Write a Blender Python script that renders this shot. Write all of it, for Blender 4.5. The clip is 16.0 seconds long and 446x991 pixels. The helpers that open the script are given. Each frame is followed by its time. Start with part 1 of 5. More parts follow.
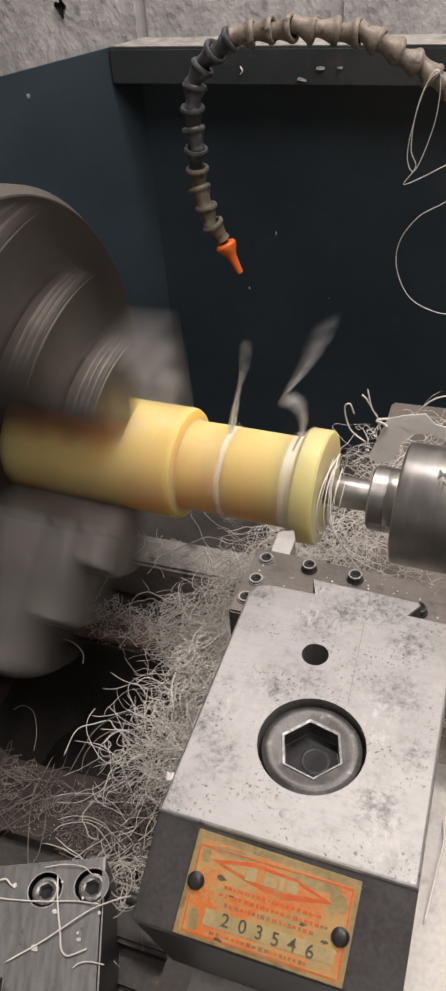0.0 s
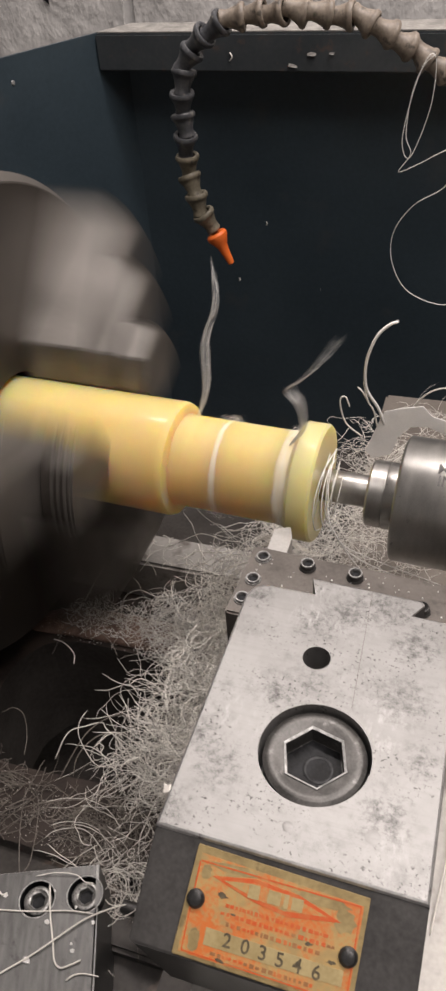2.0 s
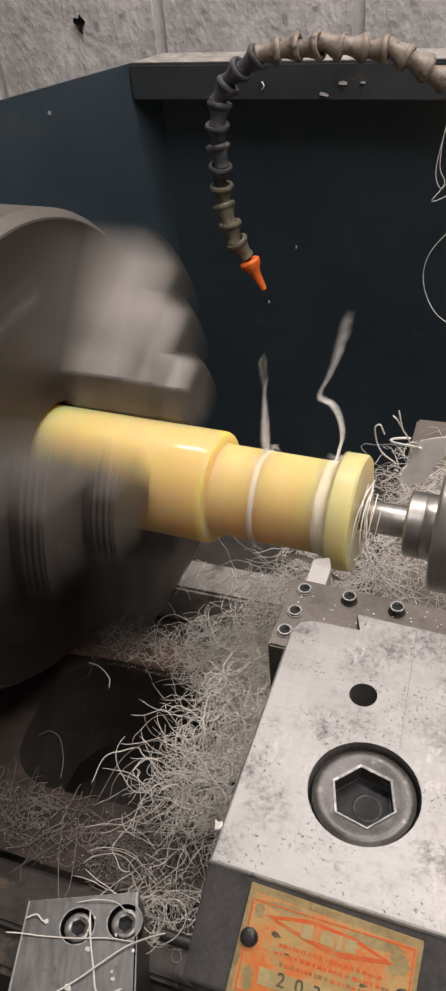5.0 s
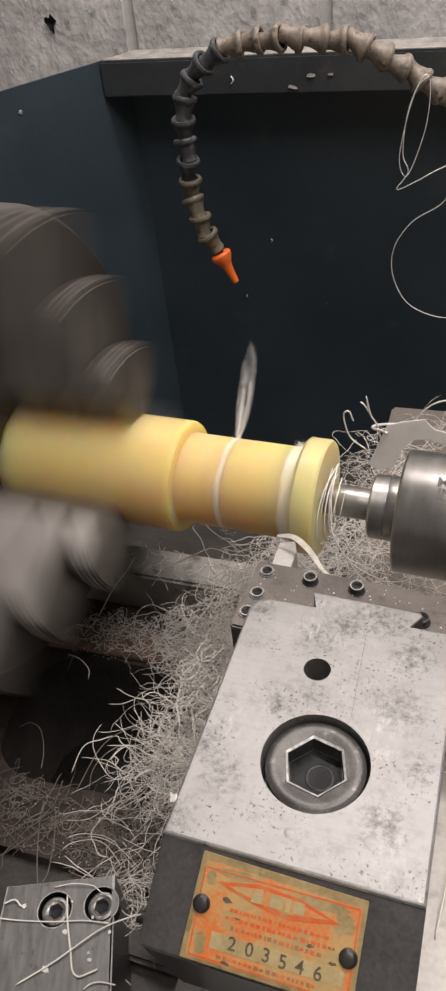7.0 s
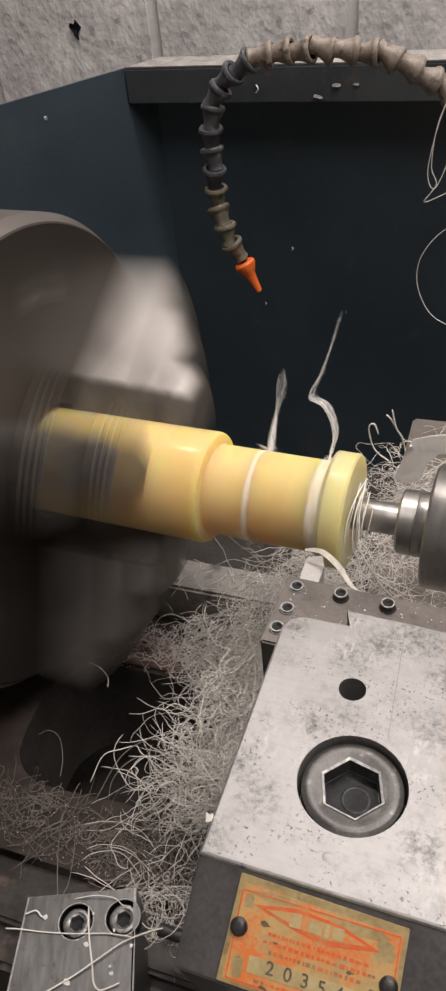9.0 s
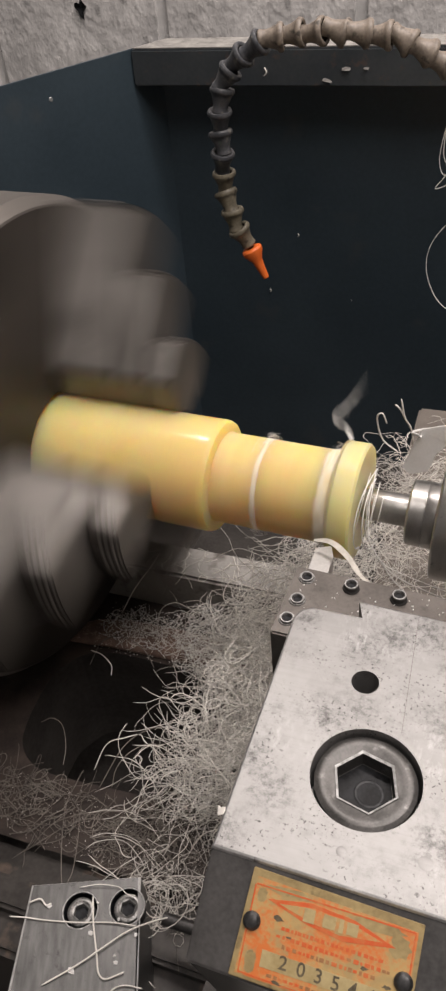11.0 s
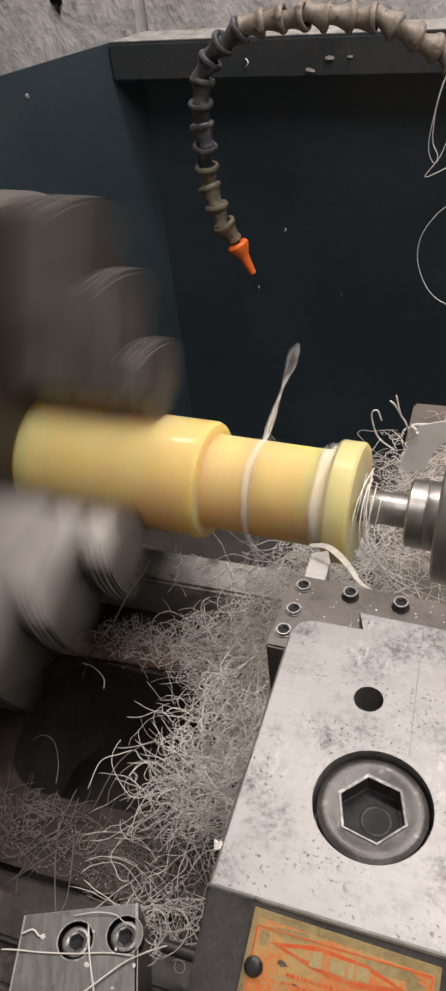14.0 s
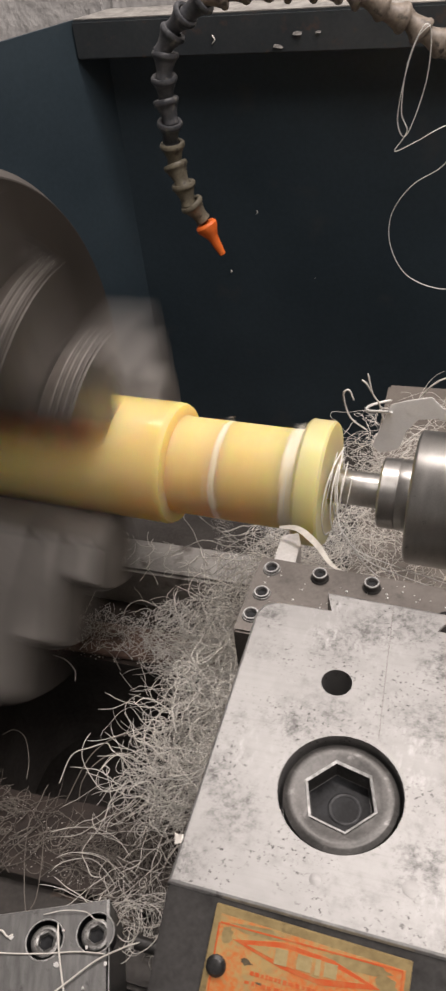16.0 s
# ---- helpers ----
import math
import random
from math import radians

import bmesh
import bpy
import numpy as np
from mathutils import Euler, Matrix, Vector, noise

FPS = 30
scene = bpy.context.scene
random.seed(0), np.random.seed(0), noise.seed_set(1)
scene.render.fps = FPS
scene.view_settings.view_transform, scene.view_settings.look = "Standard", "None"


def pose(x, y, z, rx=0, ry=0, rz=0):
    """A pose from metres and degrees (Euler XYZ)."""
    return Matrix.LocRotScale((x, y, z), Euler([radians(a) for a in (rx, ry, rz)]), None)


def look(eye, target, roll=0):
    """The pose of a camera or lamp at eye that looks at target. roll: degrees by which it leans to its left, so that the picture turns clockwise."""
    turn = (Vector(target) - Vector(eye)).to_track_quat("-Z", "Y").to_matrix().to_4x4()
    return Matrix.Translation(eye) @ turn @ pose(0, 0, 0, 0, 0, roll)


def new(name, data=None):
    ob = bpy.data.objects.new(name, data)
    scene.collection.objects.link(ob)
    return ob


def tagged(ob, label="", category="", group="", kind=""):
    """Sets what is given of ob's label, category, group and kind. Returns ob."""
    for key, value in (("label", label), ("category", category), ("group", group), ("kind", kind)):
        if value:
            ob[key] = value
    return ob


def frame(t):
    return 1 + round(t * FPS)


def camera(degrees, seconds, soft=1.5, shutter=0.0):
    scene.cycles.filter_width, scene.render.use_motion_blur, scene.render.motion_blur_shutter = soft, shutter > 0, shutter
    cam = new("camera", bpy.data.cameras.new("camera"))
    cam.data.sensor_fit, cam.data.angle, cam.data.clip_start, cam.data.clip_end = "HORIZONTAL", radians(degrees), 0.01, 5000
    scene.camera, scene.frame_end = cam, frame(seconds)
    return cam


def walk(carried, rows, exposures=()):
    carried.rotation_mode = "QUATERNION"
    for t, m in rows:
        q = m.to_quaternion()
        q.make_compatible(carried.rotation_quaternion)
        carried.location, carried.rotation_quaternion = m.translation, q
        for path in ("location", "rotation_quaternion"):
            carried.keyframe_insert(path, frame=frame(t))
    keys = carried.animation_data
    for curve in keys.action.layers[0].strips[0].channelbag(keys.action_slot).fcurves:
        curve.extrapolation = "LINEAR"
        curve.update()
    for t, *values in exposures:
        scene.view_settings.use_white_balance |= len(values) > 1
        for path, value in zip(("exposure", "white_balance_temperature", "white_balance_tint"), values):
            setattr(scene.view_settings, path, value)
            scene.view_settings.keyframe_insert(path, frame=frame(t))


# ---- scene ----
cam = camera(31.89, 16.0, soft=2.8, shutter=0.6)
# seconds, eye, yaw, pitch, roll
PATH = [
    (0, 0.0313, -0.1314, 0.2148, 21.93, -39.96, -5.30),
    (0.5, 0.0323, -0.1295, 0.2146, 21.62, -39.56, -5.13),
    (1, 0.0331, -0.1243, 0.2145, 21.40, -39.78, -5.79),
    (1.5, 0.0324, -0.1206, 0.2134, 21.55, -40.07, -6.23),
    (2, 0.0256, -0.1234, 0.2090, 20.96, -40.52, -5.05),
    (2.5, 0.0272, -0.1189, 0.2060, 20.07, -41.16, -4.49),
    (3, 0.0218, -0.1181, 0.2101, 20.47, -40.86, -5.00),
    (3.5, 0.0212, -0.1181, 0.2148, 21.61, -40.21, -5.98),
    (4, 0.0154, -0.1216, 0.2146, 21.36, -39.96, -4.65),
    (4.2, 0.0157, -0.1227, 0.2157, 21.67, -39.52, -4.87),
    (6.3, 0.0224, -0.1282, 0.2200, 23.17, -39.50, -6.50),
    (6.5, 0.0278, -0.1292, 0.2190, 22.74, -38.94, -6.77),
    (7, 0.0334, -0.1271, 0.2167, 22.45, -39.55, -7.24),
    (7.5, 0.0284, -0.1266, 0.2165, 22.68, -39.66, -6.80),
    (8, 0.0283, -0.1271, 0.2200, 22.50, -39.54, -6.69),
    (8.5, 0.0252, -0.1263, 0.2208, 22.71, -39.70, -6.60),
    (8.7, 0.0232, -0.1267, 0.2205, 23.00, -39.27, -6.63),
    (10.8, 0.0208, -0.1253, 0.2214, 22.65, -39.82, -6.23),
    (11, 0.0162, -0.1252, 0.2189, 22.92, -40.19, -5.97),
    (11.5, 0.0181, -0.1254, 0.2196, 23.16, -39.74, -6.21),
    (12, 0.0340, -0.1175, 0.2152, 21.68, -40.06, -7.48),
    (12.5, 0.0251, -0.1163, 0.2167, 22.26, -40.17, -7.30),
    (13, 0.0238, -0.1165, 0.2170, 22.37, -39.92, -6.98),
    (13.5, 0.0212, -0.1154, 0.2148, 22.41, -40.01, -6.94),
    (14, 0.0127, -0.1109, 0.2101, 22.42, -40.30, -7.21),
    (14.5, 0.0107, -0.1049, 0.2043, 21.59, -40.21, -7.39),
    (15, 0.0116, -0.1020, 0.1983, 20.99, -41.04, -7.38),
    (15.5, 0.0116, -0.1040, 0.1971, 21.12, -41.19, -7.18),
    (16, 0.0171, -0.1035, 0.1986, 20.91, -41.03, -7.31),
]


def aim(x, y, z, yaw, pitch, roll):
    a, b = radians(yaw), radians(pitch)
    way = Vector((-math.sin(a) * math.cos(b), math.cos(a) * math.cos(b), math.sin(b)))
    return look((x, y, z), Vector((x, y, z)) + way, roll)


walk(cam, [(row[0], aim(*row[1:])) for row in PATH])

# ---- light ----
world = bpy.data.worlds.new("room_air")
world.use_nodes = True
world.node_tree.nodes["Background"].inputs[0].default_value = (0.9, 0.95, 1.0, 1)
world.node_tree.nodes["Background"].inputs[1].default_value = 0.10
scene.world = world


def tube_lamp(name, eye, target, long, wide, watts, tint):
    data = bpy.data.lights.new(name, "AREA")
    data.shape, data.size, data.size_y, data.energy, data.color = "RECTANGLE", long, wide, watts, tint
    ob = new(name, data)
    ob.matrix_basis = look(eye, target)
    return ob


tube_lamp("workshop_tube_light", (0.05, 0.50, 1.10), (0.0, 0.30, 0.0), 1.2, 0.06, 13.0, (1.0, 0.904, 0.862))
tube_lamp("ceiling_tube_light", (0.42, -0.12, 1.50), (0.0, 0.30, 0.0), 1.3, 0.5, 22.8, (1.0, 0.904, 0.862))


# ---- materials ----
def paint(name, a, b, rough=0.5, metal=0.0, grain=400.0, blotch=25.0, bump=0.15, spread=(0.35, 0.65), stain=None, stain_at=(0.6, 0.7), rough_var=0.15, stretch=(1, 1, 1), depth=0.0003, trans=0.0, sss=0.0, stain_rough=0.5, spec=0.5, island=False, coat=0.0, reach=(1.0, 0.5, 0.12)):
    m = bpy.data.materials.new(name)
    m.use_nodes = True
    nt = m.node_tree
    n, l = nt.nodes, nt.links
    bs = n["Principled BSDF"]
    co = n.new("ShaderNodeTexCoord")
    mp = n.new("ShaderNodeMapping")
    mp.inputs["Scale"].default_value = stretch
    l.new(co.outputs["Object"], mp.inputs[0])
    big = n.new("ShaderNodeTexNoise")
    big.inputs["Scale"].default_value, big.inputs["Detail"].default_value = blotch, 5
    fine = n.new("ShaderNodeTexNoise")
    fine.inputs["Scale"].default_value, fine.inputs["Detail"].default_value = grain, 3
    l.new(mp.outputs[0], big.inputs[0])
    l.new(mp.outputs[0], fine.inputs[0])
    mix = n.new("ShaderNodeMath")
    mix.operation = "MULTIPLY_ADD"
    l.new(fine.outputs[0], mix.inputs[0])
    mix.inputs[1].default_value = 0.35
    half = n.new("ShaderNodeMath")
    half.operation = "MULTIPLY"
    half.inputs[1].default_value = 0.65
    l.new(big.outputs[0], half.inputs[0])
    l.new(half.outputs[0], mix.inputs[2])
    ramp = n.new("ShaderNodeValToRGB")
    e = ramp.color_ramp.elements
    e[0].position, e[1].position = spread
    e[0].color, e[1].color = (*a, 1), (*b, 1)
    l.new(mix.outputs[0], ramp.inputs[0])
    out = ramp.outputs[0]
    if stain:
        sn = n.new("ShaderNodeTexNoise")
        sn.inputs["Scale"].default_value, sn.inputs["Detail"].default_value, sn.inputs["Roughness"].default_value = blotch * 2.3, 9, stain_rough
        l.new(co.outputs["Object"], sn.inputs[0])
        sr = n.new("ShaderNodeValToRGB")
        sr.color_ramp.elements[0].position, sr.color_ramp.elements[1].position = stain_at
        l.new(sn.outputs[0], sr.inputs[0])
        mx = n.new("ShaderNodeMix")
        mx.data_type = "RGBA"
        l.new(sr.outputs[0], mx.inputs[0])
        l.new(out, mx.inputs[6])
        mx.inputs[7].default_value = (*stain, 1)
        out = mx.outputs[2]
    if island:
        ge, mr, mu = n.new("ShaderNodeNewGeometry"), n.new("ShaderNodeMapRange"), n.new("ShaderNodeMix")
        mr.inputs[3].default_value, mr.inputs[4].default_value = 0.68, 1.12
        l.new(ge.outputs["Random Per Island"], mr.inputs[0])
        mu.data_type, mu.blend_type, mu.inputs[0].default_value = "RGBA", "MULTIPLY", 1.0
        l.new(out, mu.inputs[6])
        l.new(mr.outputs[0], mu.inputs[7])
        out = mu.outputs[2]
    l.new(out, bs.inputs["Base Color"])
    bs.inputs["Metallic"].default_value = metal
    bs.inputs["Specular IOR Level"].default_value = spec
    rr = n.new("ShaderNodeMapRange")
    rr.inputs[3].default_value, rr.inputs[4].default_value = max(0.05, rough - rough_var), min(1.0, rough + rough_var)
    l.new(mix.outputs[0], rr.inputs[0])
    l.new(rr.outputs[0], bs.inputs["Roughness"])
    bp = n.new("ShaderNodeBump")
    bp.inputs["Strength"].default_value, bp.inputs["Distance"].default_value = bump, depth
    l.new(mix.outputs[0], bp.inputs["Height"])
    l.new(bp.outputs[0], bs.inputs["Normal"])
    bs.inputs["Coat Weight"].default_value, bs.inputs["Coat Roughness"].default_value = coat, 0.06
    if trans:
        bs.inputs["Transmission Weight"].default_value = trans
    if sss:
        bs.inputs["Subsurface Weight"].default_value = sss
        bs.inputs["Subsurface Scale"].default_value = 0.045
        bs.inputs["Subsurface Radius"].default_value = reach
    return m




def worn_ground_steel():
    """Surface-ground steel: soft cloudy sheen, fine grinding lines, clustered dark specks and a few pits."""
    m = bpy.data.materials.new("ground_steel")
    m.use_nodes = True
    n, l = m.node_tree.nodes, m.node_tree.links
    bs = n["Principled BSDF"]
    co = n.new("ShaderNodeTexCoord")

    def cloud(scale, detail, rough, stretch=(1, 1, 1), shift=0.0):
        mp, no = n.new("ShaderNodeMapping"), n.new("ShaderNodeTexNoise")
        mp.inputs["Scale"].default_value, mp.inputs["Location"].default_value = stretch, (shift, shift * 0.7, 0)
        no.inputs["Scale"].default_value, no.inputs["Detail"].default_value, no.inputs["Roughness"].default_value = scale, detail, rough
        l.new(co.outputs["Object"], mp.inputs[0])
        l.new(mp.outputs[0], no.inputs[0])
        return no.outputs[0]

    def ranged(sock, a, b, lo=0.0, hi=1.0):
        mr = n.new("ShaderNodeMapRange")
        for k, v in enumerate((a, b, lo, hi)):
            mr.inputs[k + 1].default_value = v
        l.new(sock, mr.inputs[0])
        return mr.outputs[0]

    def times(a, b):
        mu = n.new("ShaderNodeMath")
        mu.operation = "MULTIPLY"
        l.new(a, mu.inputs[0])
        l.new(b, mu.inputs[1])
        return mu.outputs[0]

    def blend(fac, under, over):
        mx = n.new("ShaderNodeMix")
        mx.data_type = "RGBA"
        l.new(fac, mx.inputs[0])
        if isinstance(under, tuple):
            mx.inputs[6].default_value = (*under, 1)
        else:
            l.new(under, mx.inputs[6])
        mx.inputs[7].default_value = (*over, 1)
        return mx.outputs[2]

    soft = ranged(cloud(26, 6, 0.6), 0.36, 0.66)
    col = blend(soft, (0.205, 0.201, 0.196), (0.30, 0.296, 0.29))
    lines = ranged(cloud(160, 3, 0.6, (0.08, 6, 1)), 0.50, 0.80, 0.0, 0.35)
    col = blend(lines, col, (0.19, 0.187, 0.183))
    grime = times(ranged(cloud(34, 4, 0.6, shift=3.1), 0.46, 0.72, 0.0, 0.8), ranged(cloud(260, 8, 0.75), 0.45, 0.68))
    col = blend(grime, col, (0.075, 0.073, 0.071))
    # oil and rust stains, each with its own place on the face
    field = None
    for x, y, r in ((-0.0342, -0.0035, 0.007), (-0.0264, -0.0112, 0.008), (-0.0054, 0.0241, 0.005), (0.0126, 0.0620, 0.010), (0.0003, 0.0557, 0.009), (0.0226, 0.0247, 0.009), (0.0237, 0.0473, 0.009), (0.0227, -0.0148, 0.008), (-0.0355, -0.0266, 0.006), (-0.0323, 0.0567, 0.006), (-0.0158, 0.0177, 0.007), (0.0300, 0.0050, 0.006), (-0.0100, 0.0480, 0.008)):
        vd = n.new("ShaderNodeVectorMath")
        vd.operation = "DISTANCE"
        vd.inputs[1].default_value = (x, y, 0)
        l.new(co.outputs["Object"], vd.inputs[0])
        near = ranged(vd.outputs["Value"], 0.0, r * 1.5, 1.0, 0.0)
        if field is None:
            field = near
        else:
            mx = n.new("ShaderNodeMath")
            mx.operation = "MAXIMUM"
            l.new(field, mx.inputs[0])
            l.new(near, mx.inputs[1])
            field = mx.outputs[0]
    both = n.new("ShaderNodeMath")
    both.operation = "MULTIPLY_ADD"
    both.inputs[1].default_value = 0.13
    l.new(field, both.inputs[0])
    l.new(cloud(330, 9, 0.80, shift=2.2), both.inputs[2])
    blot = times(ranged(field, 0.0, 0.6), ranged(both.outputs[0], 0.54, 0.72, 0.0, 0.9))
    col = blend(blot, col, (0.070, 0.068, 0.066))
    specks = times(ranged(cloud(60, 2, 0.5, shift=7.7), 0.45, 0.60), ranged(cloud(800, 4, 0.6, shift=1.3), 0.58, 0.66))
    col = blend(specks, col, (0.05, 0.048, 0.046))
    rub = times(ranged(cloud(30, 3, 0.5, shift=5.2), 0.55, 0.68), ranged(cloud(500, 5, 0.7, (1, 0.4, 1)), 0.5, 0.7))
    col = blend(rub, col, (0.40, 0.396, 0.39))
    l.new(col, bs.inputs["Base Color"])
    bs.inputs["Metallic"].default_value = 0.55
    l.new(ranged(soft, 0, 1, 0.40, 0.50), bs.inputs["Roughness"])
    bp = n.new("ShaderNodeBump")
    bp.inputs["Strength"].default_value, bp.inputs["Distance"].default_value, bp.invert = 0.25, 0.0001, True
    l.new(grime, bp.inputs["Height"])
    l.new(bp.outputs[0], bs.inputs["Normal"])
    return m


GROUND_STEEL = worn_ground_steel()
BLACK_STEEL = paint("blackened_steel", (0.030, 0.029, 0.028), (0.075, 0.072, 0.070), 0.45, 0.35, 700, 40, 0.15)
HOLDER_STEEL = paint("holder_steel", (0.080, 0.071, 0.064), (0.135, 0.121, 0.109), 0.42, 0.5, 800, 60, 0.12, stain=(0.05, 0.044, 0.04), stain_at=(0.56, 0.70), stain_rough=0.7)
TURNED_STEEL = paint("turned_steel", (0.36, 0.35, 0.335), (0.50, 0.49, 0.47), 0.33, 0.88, 1200, 60, 0.08, stain=(0.13, 0.13, 0.135), stain_at=(0.62, 0.70), stretch=(3, 1, 1), stain_rough=0.75)
JAW_STEEL = paint("jaw_steel", (0.11, 0.10, 0.09), (0.20, 0.185, 0.17), 0.42, 0.6, 700, 50, 0.12)
RIDGE_STEEL = paint("worn_ridge_steel", (0.19, 0.178, 0.166), (0.33, 0.312, 0.29), 0.36, 0.85, 700, 50, 0.12)
FLANK_STEEL = paint("ground_flank_steel", (0.38, 0.36, 0.335), (0.60, 0.57, 0.54), 0.42, 0.9, 500, 40, 0.12, spread=(0.3, 0.7))
CAP_STEEL = paint("bright_cap_screw_steel", (0.14, 0.138, 0.134), (0.42, 0.415, 0.40), 0.35, 0.7, 1500, 260, 0.4, stain=(0.04, 0.04, 0.04), stain_at=(0.52, 0.62), stain_rough=0.8)
# darker than the jaw steel, for the outer faces of the steps
JAW_DARK = paint("dark_serrated_steel", (0.055, 0.048, 0.043), (0.125, 0.111, 0.099), 0.38, 0.6, 700, 50, 0.12)
CHUCK_STEEL = paint("chuck_steel", (0.030, 0.026, 0.022), (0.062, 0.054, 0.047), 0.5, 0.5, 600, 30, 0.12)
SCREW_STEEL = paint("screw_steel", (0.05, 0.05, 0.05), (0.12, 0.12, 0.12), 0.35, 0.8, 900, 120, 0.2)
# worn screw rims, and the post's edge highlight as a lighter colour
EDGE_STEEL = paint("worn_highlight_edge", (0.30, 0.298, 0.295), (0.50, 0.497, 0.49), 0.34, 0.7, 1200, 120, 0.2, stain=(0.12, 0.118, 0.116), stain_at=(0.56, 0.66), stain_rough=0.75)
HEX_STEEL = paint("hex_edge_steel", (0.40, 0.40, 0.39), (0.80, 0.80, 0.79), 0.4, 0.4, 900, 260, 0.3, spread=(0.42, 0.58))
BOLT_STEEL = paint("bolt_steel", (0.05, 0.049, 0.047), (0.125, 0.12, 0.115), 0.42, 0.55, 1200, 90, 0.3, stain=(0.21, 0.205, 0.20), stain_at=(0.57, 0.68), stain_rough=0.7)
TOOL_STEEL = paint("tool_steel", (0.40, 0.39, 0.38), (0.55, 0.54, 0.52), 0.35, 0.7, 900, 90, 0.2)
NYLON = paint("amber_nylon", (0.61, 0.47, 0.185), (0.655, 0.52, 0.225), 0.30, 0.0, 900, 40, 0.02, rough_var=0.05, sss=1.0, coat=0.5, spec=0.2, reach=(1.2, 0.58, 0.08))
NYLON_TURNED = paint("rough_turned_amber_nylon", (0.61, 0.47, 0.185), (0.655, 0.52, 0.225), 0.52, 0.0, 500, 40, 0.03, rough_var=0.05, sss=1.0, coat=0.0, spec=0.25, stretch=(3, 1, 1), reach=(1.2, 0.58, 0.08))
NYLON_PALE = paint("pale_cut_nylon", (0.66, 0.56, 0.25), (0.72, 0.63, 0.32), 0.36, 0.0, 900, 60, 0.06, sss=0.7, coat=0.2, spec=0.3, reach=(0.8, 0.5, 0.12))
NYLON_WHITE = paint("torn_white_nylon", (0.76, 0.62, 0.33), (0.86, 0.80, 0.64), 0.7, 0.0, 1500, 160, 0.8, sss=0.35, spread=(0.40, 0.60), reach=(0.3, 0.25, 0.15))
# darker and browner than the pale swarf
DARK_SWARF = paint("dark_plastic_swarf", (0.10, 0.086, 0.074), (0.27, 0.243, 0.213), 0.55, 0.0, 900, 40, 0.1, island=True)
SWARF = paint("pale_plastic_swarf", (0.66, 0.63, 0.575), (0.86, 0.83, 0.775), 0.45, 0.0, 900, 40, 0.1, island=True)
BRIGHT_STRING = paint("white_plastic_string", (0.78, 0.77, 0.74), (0.88, 0.87, 0.84), 0.4, 0.0, 900, 40, 0.1)
GUARD_PAINT = paint("dark_green_grey_paint", (0.024, 0.037, 0.048), (0.038, 0.056, 0.070), 0.42, 0.0, 250, 9, 0.2, stain=(0.055, 0.062, 0.066), stain_at=(0.62, 0.80))
LIP_PAINT = paint("chipped_dark_paint", (0.026, 0.033, 0.039), (0.050, 0.056, 0.060), 0.42, 0.0, 250, 22, 0.3, stain=(0.085, 0.060, 0.050), stain_at=(0.57, 0.66), stain_rough=0.7)
LIP_CHIP = paint("curled_paint_chip", (0.08, 0.075, 0.07), (0.26, 0.25, 0.235), 0.6, 0.0, 900, 300, 0.4)
SHINY_DOT = paint("bare_dot_steel", (0.35, 0.35, 0.35), (0.5, 0.5, 0.5), 0.4, 0.6, 900, 200, 0.2)
BARE_LIP = paint("dusty_lip_edge", (0.16, 0.155, 0.145), (0.38, 0.365, 0.34), 0.8, 0.0, 400, 60, 0.4)
CONCRETE = paint("grey_wall_block", (0.43, 0.42, 0.412), (0.66, 0.645, 0.63), 0.9, 0.0, 160, 22, 1.0, depth=0.004, stretch=(1, 1, 0.6), spread=(0.38, 0.62), stain=(0.26, 0.255, 0.25), stain_at=(0.58, 0.70), stain_rough=0.7)
MORTAR = paint("wall_joint", (0.46, 0.455, 0.445), (0.58, 0.57, 0.56), 0.9, 0.0, 220, 18, 0.6)
HOSE_BEIGE = paint("dirty_beige_hose", (0.12, 0.098, 0.078), (0.285, 0.24, 0.195), 0.5, 0.0, 500, 90, 0.3, stain=(0.07, 0.06, 0.05), stain_at=(0.58, 0.7))
HOSE_GREY = paint("grey_hose", (0.032, 0.035, 0.041), (0.095, 0.097, 0.104), 0.38, 0.0, 500, 90, 0.3, stain=(0.2, 0.19, 0.17), stain_at=(0.6, 0.72))
HOSE_OLIVE = paint("olive_hose", (0.085, 0.076, 0.055), (0.215, 0.19, 0.14), 0.45, 0.0, 500, 90, 0.3, stain=(0.05, 0.045, 0.035), stain_at=(0.58, 0.7))
ORANGE = paint("orange_nozzle_plastic", (0.75, 0.13, 0.02), (0.85, 0.18, 0.03), 0.45, 0.0, 500, 60, 0.1)
BED_IRON = paint("oily_cast_iron", (0.030, 0.027, 0.025), (0.075, 0.068, 0.062), 0.5, 0.4, 350, 30, 0.5, stain=(0.16, 0.12, 0.095), stain_at=(0.60, 0.75))
RUST_IRON = paint("rusty_speckled_iron", (0.020, 0.015, 0.013), (0.062, 0.046, 0.038), 0.6, 0.1, 1200, 70, 0.6, stain=(0.24, 0.20, 0.17), stain_at=(0.64, 0.69), stain_rough=0.85)
WAY_STEEL = paint("worn_way_steel", (0.26, 0.25, 0.235), (0.40, 0.385, 0.36), 0.45, 0.4, 500, 35, 0.3, stain=(0.12, 0.105, 0.095), stain_at=(0.56, 0.72))
BASE_IRON = paint("brownish_base_iron", (0.15, 0.13, 0.115), (0.22, 0.195, 0.17), 0.5, 0.3, 500, 30, 0.2, stain=(0.3, 0.28, 0.25), stain_at=(0.64, 0.72))
# dark colour stands in for the shade inside and below the bed opening
PIT_SHADE = paint("shaded_pit_iron", (0.040, 0.036, 0.033), (0.075, 0.069, 0.064), 0.8, 0.0, 300, 20, 0.3, spec=0.1)
